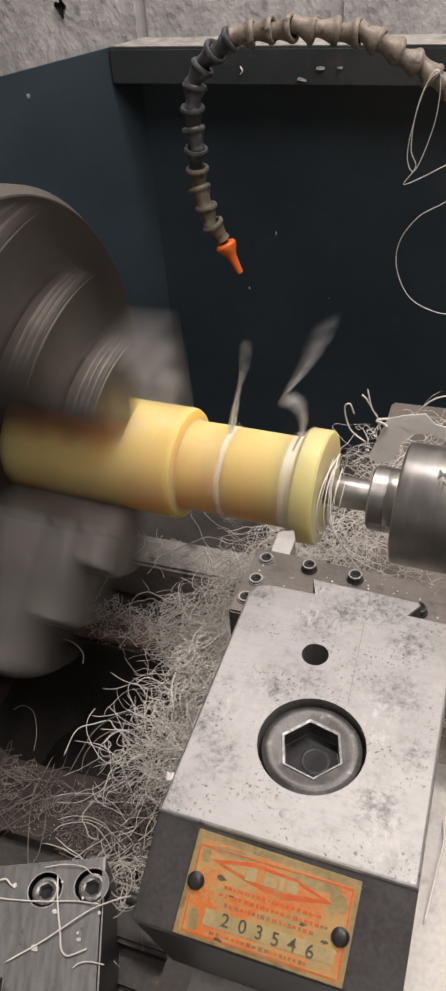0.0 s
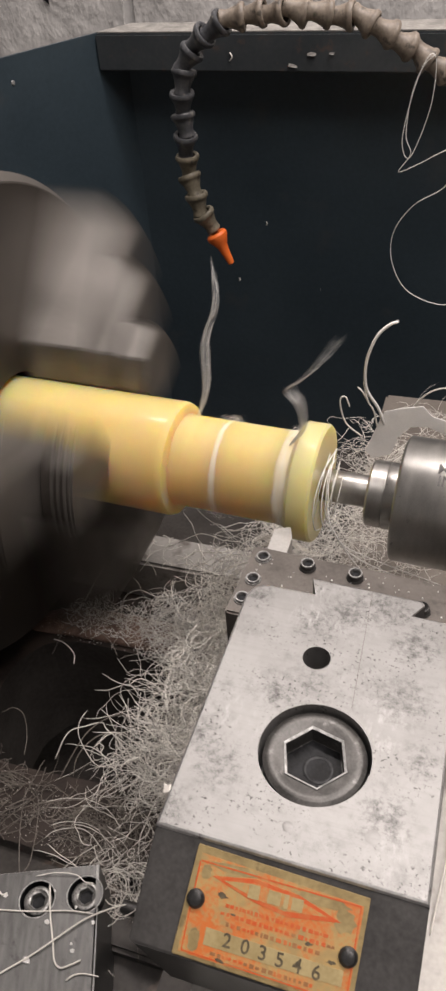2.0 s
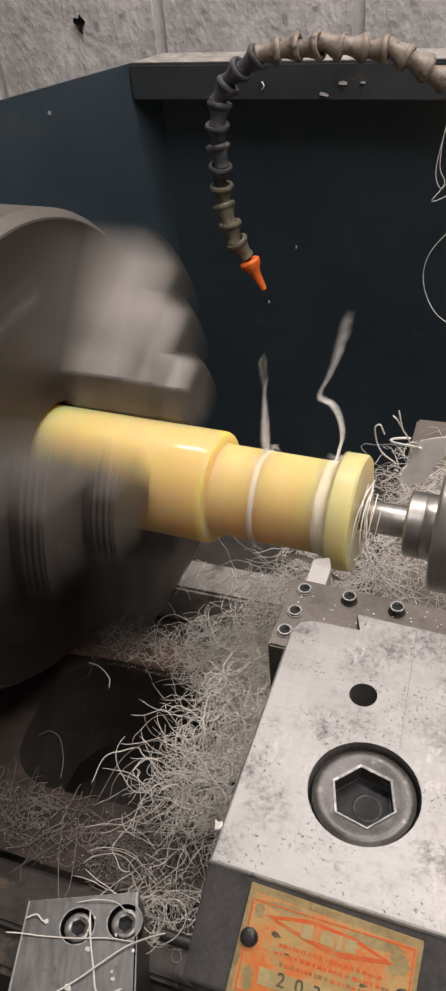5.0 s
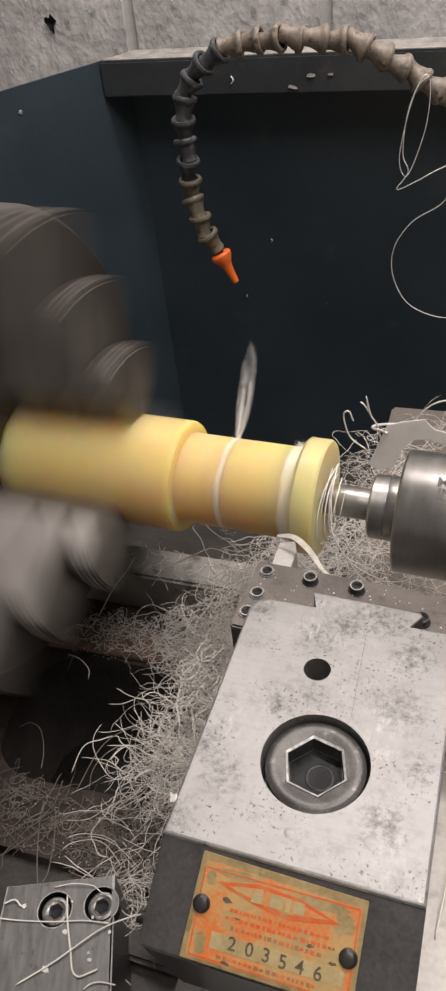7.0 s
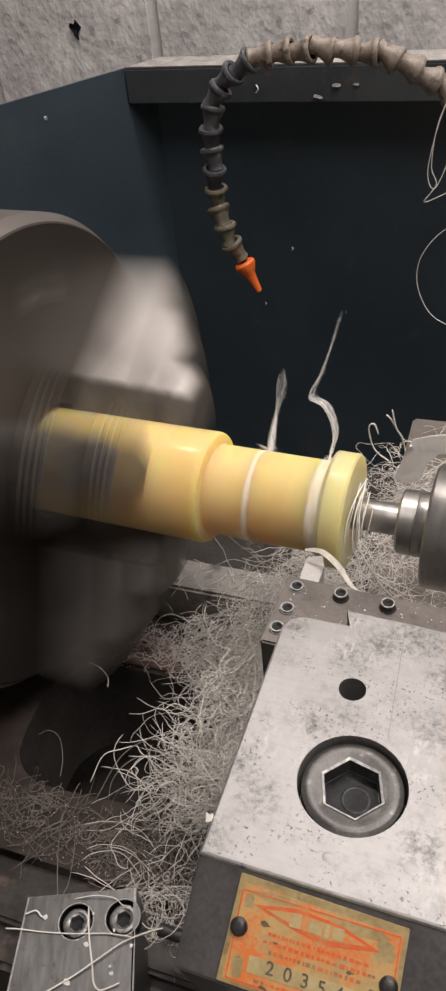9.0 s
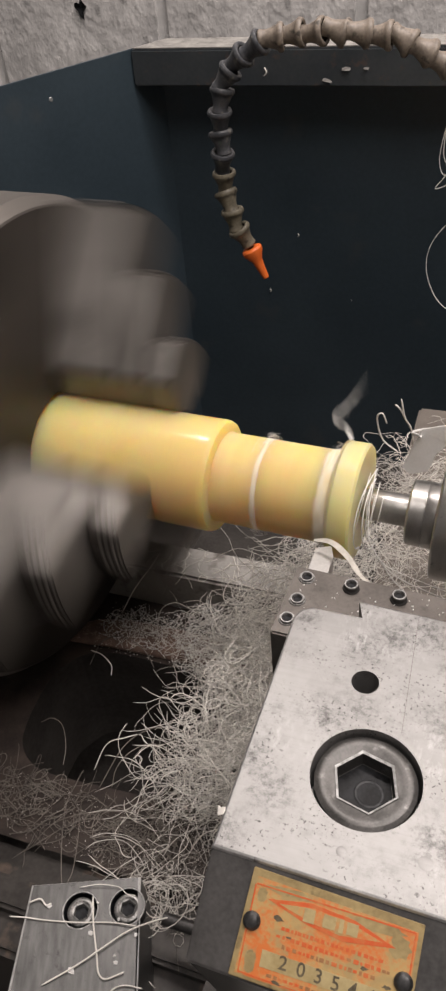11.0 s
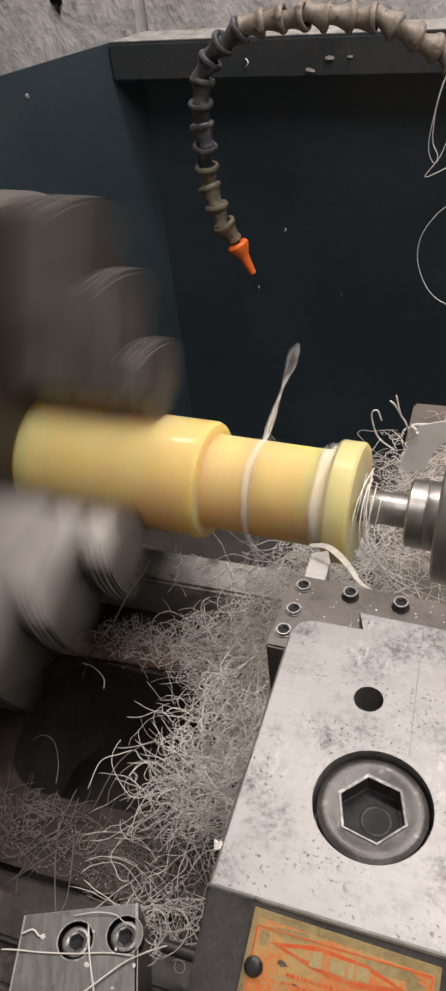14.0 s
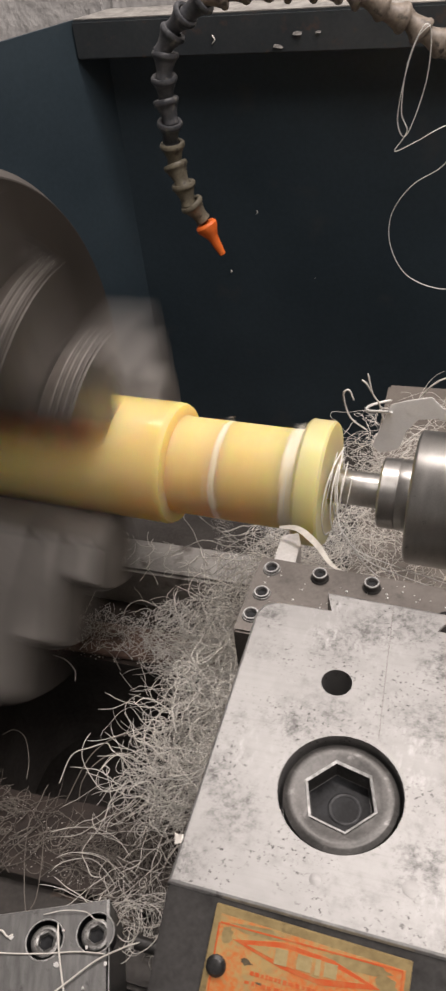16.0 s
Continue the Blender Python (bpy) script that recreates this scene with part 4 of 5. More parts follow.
pile(1, [(-0.120, -0.070, 0.055, 0.200, -0.199, -0.150, 1150, 0.040), (-0.100, -0.055, 0.055, 0.19, -0.199, -0.115, 850, 0.042)], "tangled pale plastic swarf heaped beside the tool post")
pile(2, [(-0.235, -0.105, 0.030, 0.058, -0.2, -0.196, 300, 0.020), (-0.125, -0.085, 0.004, 0.055, -0.2, -0.178, 110, 0.034)], "tangled dark plastic swarf along the front of the opening", DARK_SWARF, 0.06)
pile(3, [(-0.205, -0.110, 0.164, 0.190, -0.196, -0.190, 120, 0.011), (-0.150, -0.105, 0.158, 0.200, -0.196, -0.174, 150, 0.028), (-0.19, -0.12, 0.207, 0.235, -0.1655, -0.163, 30, 0.016)], "short pale plastic swarf on the rusty bed web", None, 0.2)
pile(4, [(-0.088, -0.030, 0.170, 0.260, -0.166, -0.110, 520, 0.045), (-0.115, -0.080, 0.155, 0.225, -0.19, -0.150, 150, 0.04)], "tangled pale plastic swarf heaped under the workpiece")
pile(5, [(-0.045, 0.020, 0.225, 0.33, -0.156, -0.105, 300, 0.045), (-0.035, 0.010, 0.26, 0.31, -0.130, -0.085, 60, 0.05), (-0.02, 0.07, 0.33, 0.41, -0.156, -0.15, 36, 0.04)], "tangled pale plastic swarf behind the live centre")
pile(6, [(-0.035, 0.070, 0.115, 0.230, -0.156, -0.150, 110, 0.042)], "loose pale plastic swarf on the tailstock base")
pile(7, [(-0.118, -0.084, 0.002, 0.034, -0.2, -0.170, 110, 0.036)], "loose pale plastic swarf behind the clamp block")

pile(8, [(-0.205, -0.105, 0.163, 0.190, -0.196, -0.189, 170, 0.010), (-0.150, -0.105, 0.160, 0.200, -0.194, -0.178, 70, 0.022)], "bright short plastic curls sprinkled over the rusty rib", BRIGHT_STRING, 0.25)


def crumbs():
    rnd = random.Random(12)
    bm = bmesh.new()
    for _ in range(2600):
        x, y = rnd.uniform(-0.215, -0.08), rnd.choice((rnd.uniform(0.157, 0.2), rnd.uniform(0.164, 0.19), rnd.uniform(0.164, 0.19), rnd.uniform(0.164, 0.19), rnd.uniform(0.024, 0.06)))
        s = rnd.uniform(0.0002, 0.0007 if y > 0.1 else 0.0004)
        bmesh.ops.create_cube(bm, size=s, matrix=pose(x, y, (-0.1965 if 0.165 < y < 0.190 and x > -0.205 else -0.1995) + s / 2, rnd.uniform(0, 90), 0, rnd.uniform(0, 90)))
    ob = link("swarf_crumbs", bm, SWARF)
    return tagged(ob, "pale plastic crumbs scattered on the bed", "swarf", kind="stuff")


crumbs()


def holder_specks():
    rnd = random.Random(77)
    bm = bmesh.new()
    for _ in range(70):
        w = rnd.uniform(0.0002, 0.0006)
        bmesh.ops.create_cube(bm, size=w, matrix=pose(rnd.uniform(-0.047, 0.04), rnd.uniform(0.072, 0.099), -0.0244 + w * 0.3, rnd.uniform(0, 90), rnd.uniform(0, 40), rnd.uniform(0, 90)))
    for _ in range(60):
        w = rnd.uniform(0.0002, 0.0005)
        bmesh.ops.create_cube(bm, size=w, matrix=pose(rnd.uniform(-0.06, 0.09), rnd.uniform(0.115, 0.22), -0.156 + w * 0.3, rnd.uniform(0, 90), rnd.uniform(0, 40), rnd.uniform(0, 90)))
    return tagged(link("swarf_crumbs", bm, BRIGHT_STRING), "white plastic crumbs on the tool holder and base", "swarf", kind="stuff")


holder_specks()


def loose(points, radius, label, material=BRIGHT_STRING, flat=1.0, name="plastic_strand"):
    return strand_thing(name, [smooth_line(points, 8)], radius, material, label, "plastic strand", flat=flat)


hang = "thin white plastic string hanging from the coolant hose"
loose([(-0.0200, 0.420, 0.0958), (-0.0271, 0.420, 0.0887), (-0.0332, 0.420, 0.0681), (-0.0362, 0.420, 0.0442), (-0.0303, 0.421, 0.0353), (-0.0207, 0.422, 0.0644), (-0.0194, 0.422, 0.0905), (-0.0240, 0.420, 0.0950), (-0.0319, 0.419, 0.0757), (-0.0340, 0.419, 0.050), (-0.0300, 0.419, 0.0381), (-0.0369, 0.418, 0.0267), (-0.0240, 0.419, 0.032), (-0.0115, 0.42, 0.0388), (0.006, 0.43, 0.044)], 0.00029, hang)
loose([(0.010, 0.43, 0.040), (-0.0015, 0.42, 0.024), (-0.0088, 0.42, 0.0149), (-0.0254, 0.42, 0.004), (-0.0372, 0.42, -0.015), (-0.037, 0.42, -0.0366), (-0.0245, 0.42, -0.0583), (0.0002, 0.42, -0.0675), (0.02, 0.42, -0.060)], 0.00029, hang)
across = "pale plastic strand lying across the clamp block"
loose([(-0.1545, -0.0262, -0.1545), (-0.1472, -0.0243, -0.1548), (-0.1371, -0.0223, -0.1552), (-0.1224, -0.0187, -0.1552), (-0.1083, -0.0144, -0.1550), (-0.0963, -0.0124, -0.1545)], 0.00036, across, SWARF)
loose([(-0.1206, -0.0066, -0.1535), (-0.1153, -0.0173, -0.1545), (-0.1084, -0.0283, -0.1550), (-0.1045, -0.0346, -0.1551), (-0.1008, -0.0362, -0.1551), (-0.0969, -0.0338, -0.1550), (-0.0935, -0.0311, -0.1548)], 0.00045, "bent pale plastic strand lying on the clamp block", SWARF)
loose([(-0.1262, -0.0468, -0.1552), (-0.1149, -0.0351, -0.1548), (-0.1077, -0.0264, -0.1544), (-0.0990, -0.0157, -0.1545), (-0.0896, -0.0083, -0.1545), (-0.0840, -0.0042, -0.1560)], 0.00042, across, SWARF)
loose([(-0.1293, -0.0045, -0.1552), (-0.1204, -0.0008, -0.1542), (-0.1112, 0.0010, -0.1545), (-0.1060, -0.0006, -0.1550), (-0.1019, 0.0, -0.1552)], 0.00024, "thin curled plastic strand on the clamp block", SWARF)
loose([(-0.0964, -0.0400, -0.1553), (-0.0942, -0.0373, -0.1551), (-0.0900, -0.0354, -0.1551), (-0.0833, -0.0346, -0.1551)], 0.00034, "curved plastic strand on the clamp block", SWARF)
loose([(-0.1490, -0.0180, -0.1550), (-0.1445, -0.0150, -0.1545), (-0.1405, -0.0165, -0.1550), (-0.1385, -0.0150, -0.1552)], 0.00045, "short curled plastic chip on the clamp block", SWARF)
over = "pale plastic strand reaching over the dark opening"
loose([(-0.2045, 0.1399, -0.195), (-0.2008, 0.1554, -0.187), (-0.1866, 0.1602, -0.184), (-0.1690, 0.1541, -0.185), (-0.1596, 0.1464, -0.190)], 0.00030, over, DARK_SWARF)
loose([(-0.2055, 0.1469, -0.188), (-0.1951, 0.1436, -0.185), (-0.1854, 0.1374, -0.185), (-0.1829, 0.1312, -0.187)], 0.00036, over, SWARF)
loose([(-0.1494, 0.0613, -0.188), (-0.1488, 0.0690, -0.180), (-0.1443, 0.0802, -0.178), (-0.1353, 0.0893, -0.180), (-0.1200, 0.0905, -0.184)], 0.00028, over, DARK_SWARF)
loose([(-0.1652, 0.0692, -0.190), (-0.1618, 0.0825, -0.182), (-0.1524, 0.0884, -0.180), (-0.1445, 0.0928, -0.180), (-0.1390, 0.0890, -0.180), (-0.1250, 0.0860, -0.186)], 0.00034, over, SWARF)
loose([(-0.1878, 0.0704, -0.197), (-0.1913, 0.0812, -0.195), (-0.2003, 0.0936, -0.195), (-0.2091, 0.0964, -0.195), (-0.2160, 0.0934, -0.198)], 0.00026, over, DARK_SWARF)
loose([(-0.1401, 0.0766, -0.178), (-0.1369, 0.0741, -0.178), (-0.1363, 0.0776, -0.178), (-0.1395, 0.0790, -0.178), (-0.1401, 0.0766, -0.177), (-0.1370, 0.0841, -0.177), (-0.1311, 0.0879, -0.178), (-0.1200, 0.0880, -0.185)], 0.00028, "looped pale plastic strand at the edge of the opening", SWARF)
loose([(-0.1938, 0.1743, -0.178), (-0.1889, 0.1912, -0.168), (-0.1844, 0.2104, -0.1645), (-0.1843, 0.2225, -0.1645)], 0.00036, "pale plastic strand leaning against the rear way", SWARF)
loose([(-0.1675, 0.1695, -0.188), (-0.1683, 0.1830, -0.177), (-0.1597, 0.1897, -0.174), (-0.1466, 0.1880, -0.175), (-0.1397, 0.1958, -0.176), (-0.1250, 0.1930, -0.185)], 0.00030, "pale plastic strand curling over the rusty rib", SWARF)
loose([(-0.1650, 0.0480, -0.197), (-0.1627, 0.0406, -0.172), (-0.1567, 0.0246, -0.168), (-0.1478, 0.0052, -0.170), (-0.1420, -0.0060, -0.1760)], 0.00022, "long pale plastic strand arching over the bed", DARK_SWARF)
loose([(-0.1816, 0.0202, -0.197), (-0.1685, 0.0306, -0.182), (-0.1511, 0.0412, -0.180), (-0.1274, 0.0475, -0.180), (-0.1037, 0.0479, -0.184)], 0.00022, "long pale plastic strand arching over the bed", DARK_SWARF)
loose([(-0.172, 0.052, -0.195), (-0.158, 0.040, -0.180), (-0.147, 0.022, -0.170), (-0.140, 0.005, -0.165), (-0.136, -0.004, -0.1555)], 0.00022, "long pale plastic strand arching over the bed", DARK_SWARF)
loose([(-0.185, 0.015, -0.196), (-0.15, 0.035, -0.175), (-0.115, 0.030, -0.165), (-0.09, 0.018, -0.175)], 0.00022, "long pale plastic strand arching over the bed", DARK_SWARF)
loose([(-0.160, 0.062, -0.196), (-0.150, 0.085, -0.180), (-0.132, 0.095, -0.170), (-0.120, 0.088, -0.168), (-0.100, 0.085, -0.175)], 0.00034, "branching pale strand reaching over the opening", DARK_SWARF)
loose([(0.0445, 0.030, -0.0780), (0.0455, 0.020, -0.0750), (0.0440, 0.005, -0.0750), (0.0425, -0.010, -0.0778)], 0.00034, "pale plastic strand lying on the compound slide", SWARF)


def around_centre():
    """Loose smooth coils of string caught round the centre and drooping to its right."""
    rnd = random.Random(21)
    lines = []
    for k in range(8):
        x, r = -0.0325 + 0.0013 * k + rnd.gauss(0, 0.0012), rnd.uniform(0.0105, 0.0225)
        a0, slope = rnd.uniform(0.3, 2.6), rnd.uniform(-0.0012, 0.0024)
        lines.append([Vector((x + slope * j + 0.0012 * math.sin(0.9 * j + k), r * (1 + 0.10 * math.sin(0.7 * j + 2 * k)) * math.cos(a0 + 0.5 * j), r * (1 + 0.10 * math.sin(0.7 * j + 2 * k)) * math.sin(a0 + 0.5 * j))) for j in range(rnd.randint(6, 9))])
    for drop, far in ((0.024, 0.026), (0.030, 0.012), (0.020, 0.034)):
        lines.append([Vector(p) for p in ((-0.028, -0.014, 0.012), (-0.026, -0.021, -0.002), (-0.020, -0.023, -0.014), (-0.008, -0.024, -drop), (far, -0.028, -drop - 0.006))])
    lines = [smooth_line(one, 6) for one in lines]
    return strand_thing("swarf_wrap", lines, lambda: rnd.uniform(0.00018, 0.00034), BRIGHT_STRING, "pale plastic strands wound loosely round the live centre", "swarf", m=SPINDLE)


around_centre()


def plastic_sheet():
    bm = prism([(-0.0245, -0.079), (-0.0150, -0.0505), (-0.0060, -0.0465), (0.006, -0.0440), (0.012, -0.0500), (0.026, -0.0540), (0.048, -0.060), (0.048, -0.070), (0.026, -0.064), (0.010, -0.0580), (0.0, -0.0600), (-0.0060, -0.067), (-0.0100, -0.0815), (-0.0200, -0.0840)], 0, 0.0006)
    bmesh.ops.triangulate(bm, faces=bm.faces)
    bmesh.ops.subdivide_edges(bm, edges=bm.edges, cuts=2)
    for v in bm.verts:
        v.co.z += 0.003 * noise.noise(v.co * 60)
    ob = link("plastic_sheet", bm, SHEET, smooth=True, m=pose(0, 0.252, 0, 90, 0, 0))
    return tagged(ob, "crumpled white plastic sheet caught behind the live centre", "plastic sheet")


SHEET = paint("crumpled_plastic_sheet", (0.78, 0.76, 0.72), (0.88, 0.86, 0.83), 0.4, 0.0, 900, 60, 0.2, sss=0.5, reach=(0.3, 0.29, 0.27))
plastic_sheet()
for twig in ([(-0.020, 0.275, -0.085), (-0.0235, 0.272, -0.066), (-0.0275, 0.270, -0.057), (-0.0305, 0.270, -0.044)], [(-0.0275, 0.270, -0.057), (-0.031, 0.270, -0.051), (-0.034, 0.271, -0.049)], [(-0.030, 0.272, -0.085), (-0.040, 0.270, -0.075), (-0.0441, 0.270, -0.060), (-0.041, 0.270, -0.056), (-0.038, 0.270, -0.063)], [(-0.012, 0.29, -0.09), (0.004, 0.29, -0.062), (0.018, 0.29, -0.055), (0.022, 0.29, -0.062)]):
    loose(twig, 0.00055, "pale curled plastic strand standing out of the swarf", SWARF)
rnd_s = random.Random(8)
for x, y, z in ((-0.1959, 0.6515, -0.1093), (-0.0859, 0.6515, -0.1229), (-0.2288, 0.6515, -0.1746), (-0.1381, 0.6515, -0.1783), (-0.0681, 0.6515, -0.018), (-0.038, 0.6515, -0.0117), (-0.2144, 0.6165, 0.0535)):
    w = rnd_s.uniform(0.0016, 0.0036)
    loose([(x - w * 0.3, y, z - w), (x + w * 0.5, y - 0.0005, z), (x - w * 0.1, y, z + w)], 0.0007, "tiny pale plastic fleck stuck to the splash guard", SWARF, 0.5, "plastic_fleck")
tagged(link("plastic_flake", prism([(-0.0018, -0.0012), (0.0010, -0.0018), (0.0022, 0.0004), (0.0002, 0.0009), (-0.0008, 0.0021)], 0, 0.0006, 0.0001), SWARF, m=pose(-0.0386, -0.0215, -0.0012, 14, -40, 20) @ Matrix.Scale(0.85, 4)), "small pale plastic flake on the edge of the tool post", "plastic flake")


rod = empty("feed_rod", pose(-0.078, 0.0, -0.172, 0, 0, 0), "thin dark steel rod beside the clamp block", "rod")
part("rod", revolve([(-0.012, 0), (-0.012, 0.003), (0.05, 0.003), (0.05, 0)], 20), BLACK_STEEL, rod, smooth=True)
rnd_d = random.Random(31)
for x, y, w in ((-0.1390, -0.0163, 0.0016), (-0.1163, -0.0379, 0.0018), (-0.0989, -0.0288, 0.0012), (-0.1149, -0.0211, 0.0013), (-0.0951, -0.0155, 0.0010), (-0.1053, -0.0118, 0.0010), (-0.1005, -0.0262, 0.0008), (-0.1180, -0.0080, 0.0008)):
    rim_pts = [(w * math.cos(t) * rnd_d.uniform(0.5, 1.2), w * math.sin(t) * rnd_d.uniform(0.4, 1.0)) for t in np.linspace(0, 2 * math.pi, 7, endpoint=False)]
    tagged(link("plastic_flake", prism(rim_pts, 0, 0.0006), SHEET, m=pose(x, y, -0.1558, 8, 5, rnd_d.uniform(0, 180))), "small white plastic flake lying on the clamp block", "plastic flake")


def wall_mark():
    bm = bmesh.new()
    rim = [bm.verts.new((0.0055 * (1 + 0.5 * math.sin(3 * t)) * math.cos(t), 0, 0.008 * (1 + 0.3 * math.cos(5 * t)) * math.sin(t))) for t in np.linspace(0, 2 * math.pi, 20, endpoint=False)]
    mid = bm.verts.new((0.001, 0.0012, 0.002))
    for k in range(20):
        bm.faces.new((rim[k], rim[(k + 1) % 20], mid))
    bmesh.ops.recalc_face_normals(bm, faces=bm.faces)
    return structure(link("wall_chip", bm, RECESS_SHADE, m=pose(-0.449, 0.7290, 0.0890)), "small dark broken hole in the block wall")


wall_mark()


# ---- chips that fly ----
def haze(name, white, thin):
    m = bpy.data.materials.new(name)
    m.use_nodes = True
    n, l = m.node_tree.nodes, m.node_tree.links
    bs, out = n["Principled BSDF"], n["Material Output"]
    co, mp = n.new("ShaderNodeTexCoord"), n.new("ShaderNodeMapping")
    mp.inputs["Scale"].default_value = (6, 6, 0.5)
    l.new(co.outputs["Object"], mp.inputs[0])
    bs.inputs["Base Color"].default_value, bs.inputs["Roughness"].default_value = (*white, 1), 0.4
    clear, mix, no = n.new("ShaderNodeBsdfTransparent"), n.new("ShaderNodeMixShader"), n.new("ShaderNodeTexNoise")
    no.inputs["Scale"].default_value = 90
    l.new(mp.outputs[0], no.inputs[0])
    rr = n.new("ShaderNodeMapRange")
    rr.inputs[1].default_value, rr.inputs[2].default_value, rr.inputs[3].default_value, rr.inputs[4].default_value = 0.35, 0.65, thin * 0.3, thin * 1.5
    l.new(no.outputs[0], rr.inputs[0])
    l.new(rr.outputs[0], mix.inputs[0])
    l.new(clear.outputs[0], mix.inputs[1])
    l.new(bs.outputs[0], mix.inputs[2])
    l.new(mix.outputs[0], out.inputs[0])
    return m


FILM = haze("sheer_plastic_film", (0.86, 0.87, 0.86), 0.22)


def flying(x, r, points, wide, label, hairs=7):
    """A sheer fan of fibres that stands off the bar at x; its base is at the origin."""
    line = smooth_line(points, 8)
    rnd = random.Random(int(1000 * wide) + hairs)

    def across(k, f):
        u = k / (len(line) - 1)
        a = 0.5 + 1.4 * u
        w = wide * (0.05 + u ** 0.9) * min(1.0, 0.15 + (1 - u) * 7)
        return line[k] + Vector((math.cos(a), math.sin(a) * 0.6, 0.15)) * (w * f) + Vector((0, 0.0004 * abs(f), 0))

    bm = bmesh.new()
    rows = [[bm.verts.new(across(k, f)) for f in (-1, -0.4, 0.4, 1)] for k in range(len(line))]
    for p, q in zip(rows, rows[1:]):
        for k in range(3):
            bm.faces.new((p[k], p[k + 1], q[k + 1], q[k]))
    ob = link("flying_strand", bm, FILM, smooth=True)
    for h in range(hairs):
        f = -1 + 2 * h / (hairs - 1) + rnd.uniform(-0.12, 0.12)
        end = int(len(line) * rnd.uniform(0.45, 1.0))
        hair = tubes([[across(k, f) + Vector((rnd.gauss(0, 1), 0, rnd.gauss(0, 1))) * 0.00012 for k in range(end)]], rnd.choice((0.00008, 0.00012, 0.00022)), 4)
        hair.materials.append(BRIGHT_STRING)
        edge = new("fine_fibre", hair)
        edge.parent = ob
    ob["seat_x"], ob["seat_r"] = x, r
    return tagged(ob, label, "plastic strand", "strands flying off the bar")


NECK_WISP = flying(-0.104, 0.023, [(0, 0, 0), (0.003, 0.001, 0.018), (0.001, 0.0, 0.040), (0.004, 0.002, 0.060), (-0.002, 0.003, 0.082)], 0.0055, "sheer white strand whipping off the neck of the bar", 6)
RING_WISP = flying(-0.0856, 0.023, [(0, 0, 0), (0.001, 0.002, 0.010), (0.003, 0.004, 0.028), (0.006, 0.006, 0.052)], 0.0095, "sheer white fan of fibres whipping off the cut ring", 10)
END_WISP = flying(-0.0505, 0.024, [(0, 0, 0), (0.005, 0.002, 0.014), (0.002, 0.003, 0.028), (-0.005, 0.004, 0.034), (0.001, 0.005, 0.045), (0.008, 0.006, 0.060), (0.014, 0.008, 0.074)], 0.0065, "sheer white strand whipping off beside the flange", 8)
WHIP = strand_thing("flying_strand", [smooth_line([(0, 0, 0), (-0.003, 0, 0.012), (-0.009, 0, 0.027), (-0.008, 0, 0.044), (-0.002, 0, 0.058), (0.005, 0, 0.064), (0.010, 0, 0.065)], 8)], 0.0009, BRIGHT_STRING, "white plastic curl whipping up behind the live centre", "plastic strand")


RIBBON = paint("sheer_plastic_ribbon", (0.40, 0.375, 0.33), (0.60, 0.57, 0.51), 0.4, 0.0, 900, 200, 0.2)


def tape(points, wide, thick=0.0003):
    """A flat ribbon along the points, narrow at its ends."""
    line_pts = smooth_line(points, 8)
    bm, rows = bmesh.new(), []
    for k, p in enumerate(line_pts):
        u = k / (len(line_pts) - 1)
        way = (line_pts[min(k + 1, len(line_pts) - 1)] - line_pts[max(k - 1, 0)]).normalized()
        side = way.cross(Vector((0.0, -0.45, 0.9))).normalized() * wide * (0.25 + 0.75 * math.sin(math.pi * min(0.97, 0.08 + u)))
        up = side.cross(way).normalized() * thick
        rows.append([bm.verts.new(q) for q in (p - side - up, p + side - up, p + side + up, p - side + up)])
    for p, q in zip(rows, rows[1:]):
        for k in range(4):
            bm.faces.new((p[k], p[(k + 1) % 4], q[(k + 1) % 4], q[k]))
    bm.faces.new(rows[0])
    bm.faces.new(rows[-1][::-1])
    bmesh.ops.recalc_face_normals(bm, faces=bm.faces)
    return bm


TOOL_RIBBON = tagged(link("plastic_ribbon", tape([(-0.0125, 0.0155, 0.004), (-0.004, 0.0135, 0.0065), (0.0050, 0.0070, 0.006), (0.0130, -0.0010, 0.003), (0.0195, -0.0060, 0.004)], 0.0014), RIBBON, smooth=True), "flat white plastic ribbon curled over the cutting tool", "plastic strand")


def spin(t):
    """Turn of the spindle in degrees."""
    return 1200 * t + 120 * float(np.interp(t, TURN_AT, TURN_N))


TURN_AT = [0.0, 1.33, 2.75, 4.3, 7.15, 8.5, 11.5, 13.0, 14.5, 16.0]
TURN_N = [0, 1, 2, 3, 5, 6, 8, 9, 10, 11]


SLIP_AT = [0.0, 0.5, 1.0, 1.5, 2.0, 2.5, 3.0, 3.5, 4.0, 6.5, 7.0, 7.5, 8.0, 8.5, 11.0, 11.5, 12.0, 12.5, 13.0, 13.5, 14.0, 14.5, 15.0, 15.5, 16.0]
SLIP = [-8, -9, -12, 5, -14, -3, -16, -9, -14, -24, -22, -5, -20, -18, -18, -15, -8, -36, -24, -5, -2, -9, -3, -12, -8]


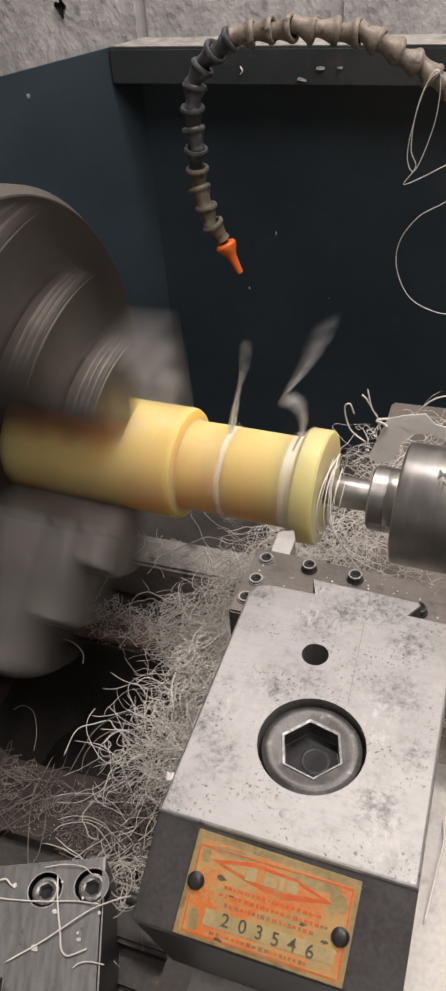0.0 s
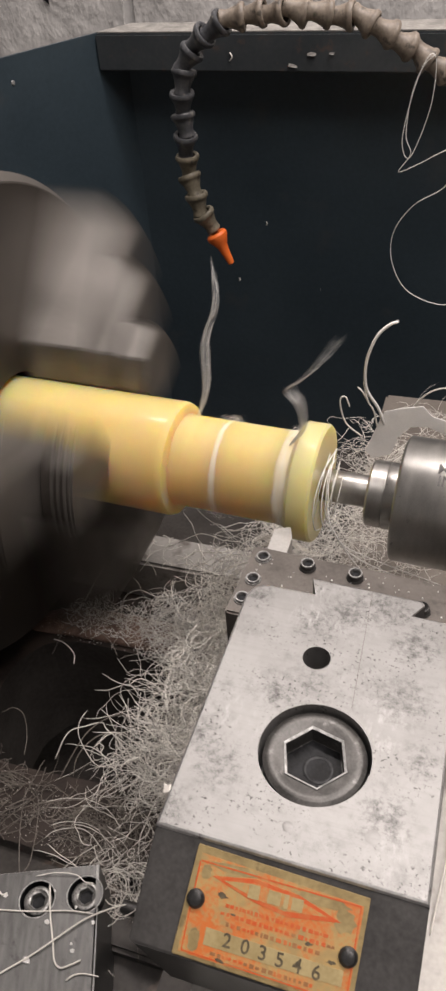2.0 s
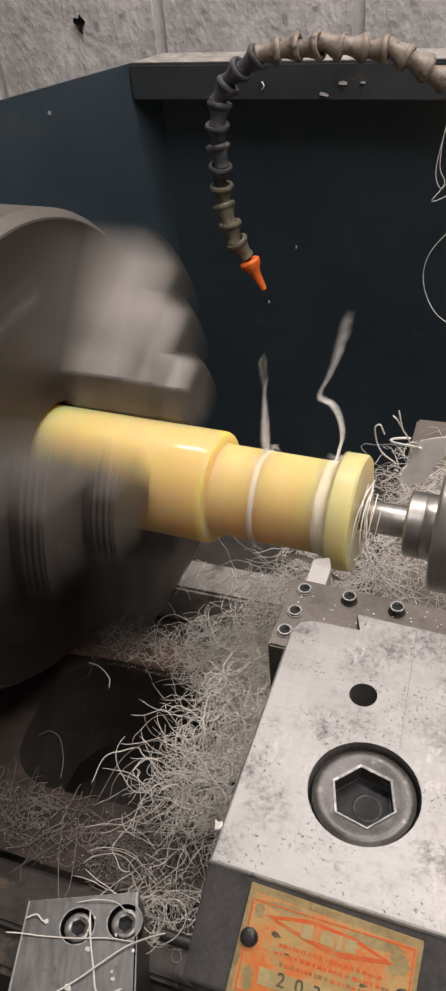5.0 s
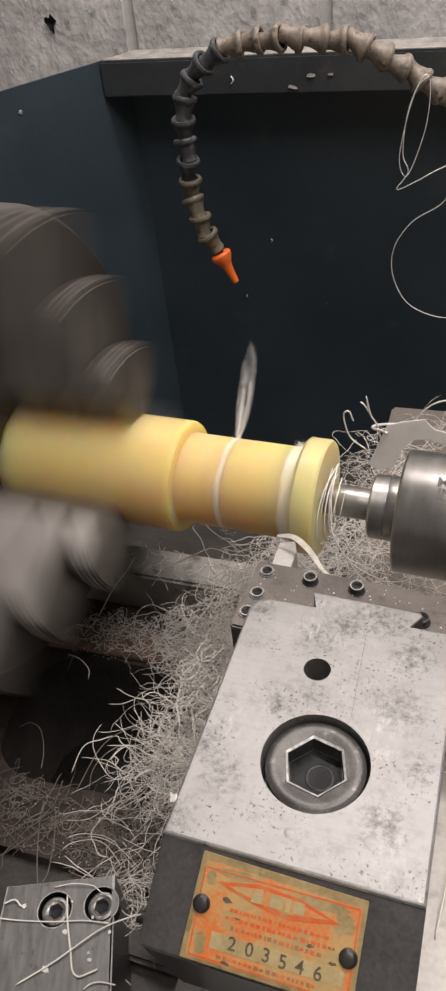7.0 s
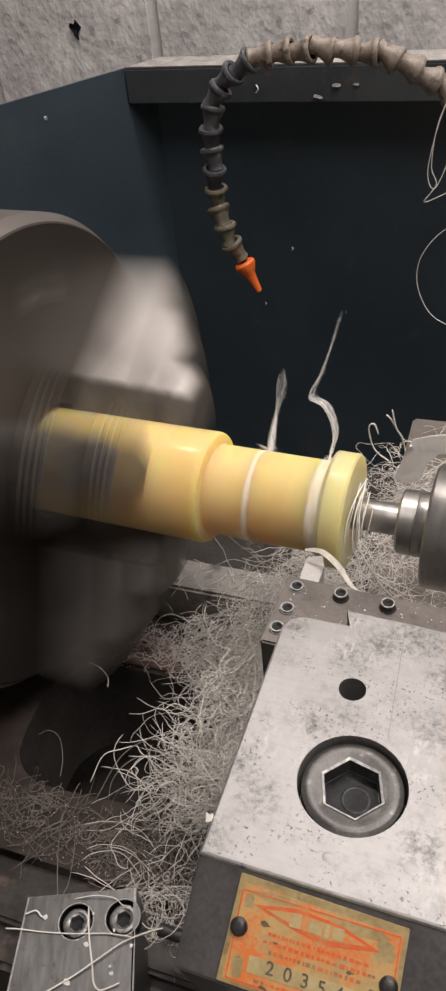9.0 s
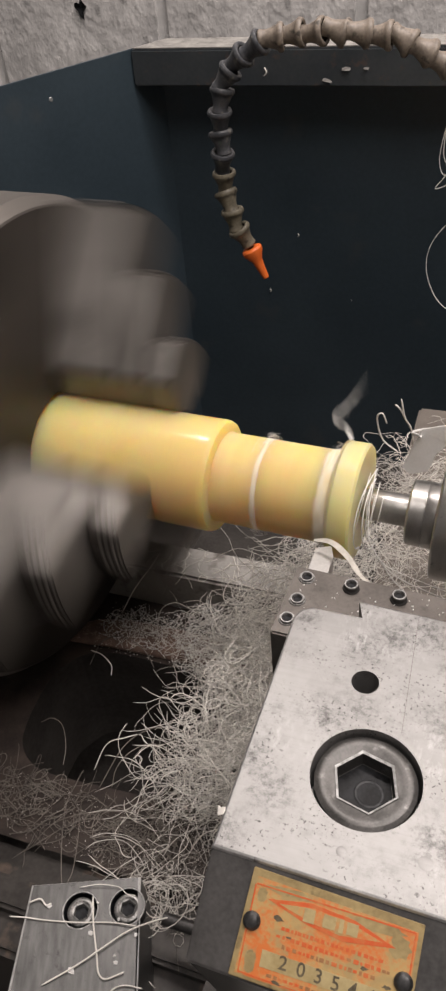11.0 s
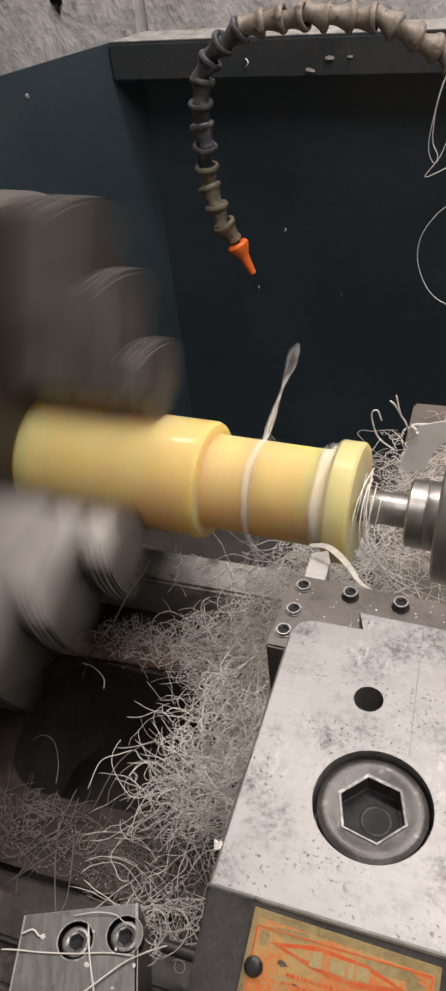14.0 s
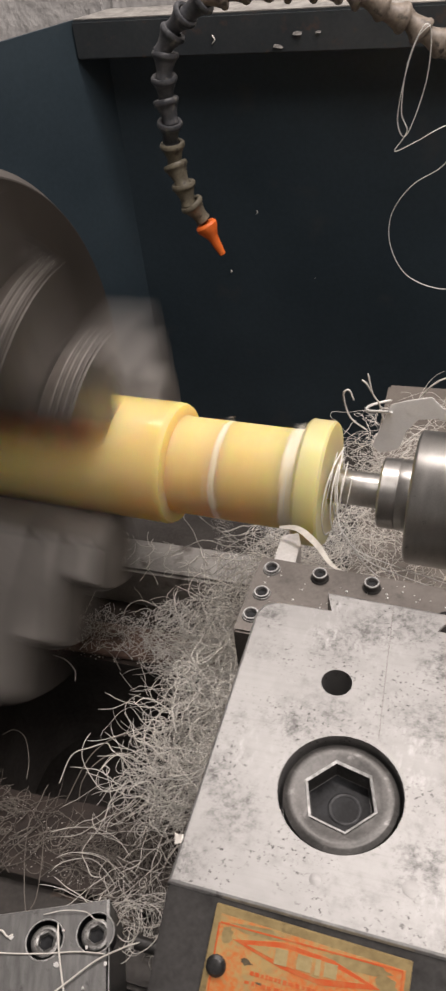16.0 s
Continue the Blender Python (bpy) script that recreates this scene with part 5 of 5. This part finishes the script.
def motions():
    frames = [k / FPS for k in range(0, 481)]
    walk(CHUCK, [(t, SPINDLE @ pose(0, 0, 0, spin(t) + 25 + float(np.interp(t, SLIP_AT, SLIP)))) for t in frames])
    walk(BAR, [(t, SPINDLE @ pose(0, 0, 0, spin(t))) for t in frames])
    # lean along the bar and away from the eye, in degrees, every half second
    leans = {
        NECK_WISP: [150, 20, 150, 150, 20, 35, 15, 150, 65, 150, 150, 150, 150, 150, 150, 150, 150, 150, 150, 150, 150, 150, 150, 150, 10, 150, 150, 15, 150, 0, 150, 150, 150],
        RING_WISP: [10, 150, 110, 0, 150, 15, 20, 150, 40, 30, 10, 30, 60, 0, 30, 150, 40, 150, 60, 20, 30, 50, 150, 10, 150, 150, 10, 150, 25, 150, 75, 20, 150],
        END_WISP: [0, 5, 150, 5, 0, 30, 30, 150, 0, 40, 20, 40, 20, 150, 150, 150, 150, 0, 20, 40, 20, 10, 75, 50, 150, 0, 150, 150, 150, 5, 150, 150, 150],
    }
    for n, (ob, backs) in enumerate(leans.items()):
        rows = []
        for k in range(0, 481):
            t = k / 30
            i = min(int(t * 2), 31)
            u = t * 2 - i
            back = backs[i] + (backs[i + 1] - backs[i]) * u * u * (3 - 2 * u)
            flick = math.sin(2 * math.pi * t * 2) * math.sin(t * 11 + n)
            rows.append((t, SPINDLE @ pose(ob["seat_x"], 0, 0) @ pose(0, 0, 0, -back + 14 * flick + 11 * math.sin(t * 47 + n)) @ pose(0, 0, ob["seat_r"], 0, 8 * math.sin(t * 3.1 + n) + 6 * math.sin(t * 41), 30 * math.sin(t * 5 + n))))
        walk(ob, rows)
    downs = [120 if k not in (4, 15, 17) else 0 for k in range(33)]
    whips = []
    for k in range(0, 129):
        t = k / 8
        d = float(np.interp(t, np.arange(33) / 2, downs))
        whips.append((t, pose(-0.0150, 0.252, -0.056, -d, 8 * math.sin(t * 9), 20 * math.sin(t * 4)) @ pose(0, 0, -0.004)))
    walk(WHIP, whips)
    rest, low = pose(-0.0375, 0.121, -0.0440), pose(-0.06, 0.195, -0.125, 20, 0, 40)
    walk(TOOL_RIBBON, [(0.0, low), (4.3, low), (5.2, pose(-0.05, 0.135, -0.06, 10, 0, 20)), (5.8, rest), (16.0, rest)])


motions()
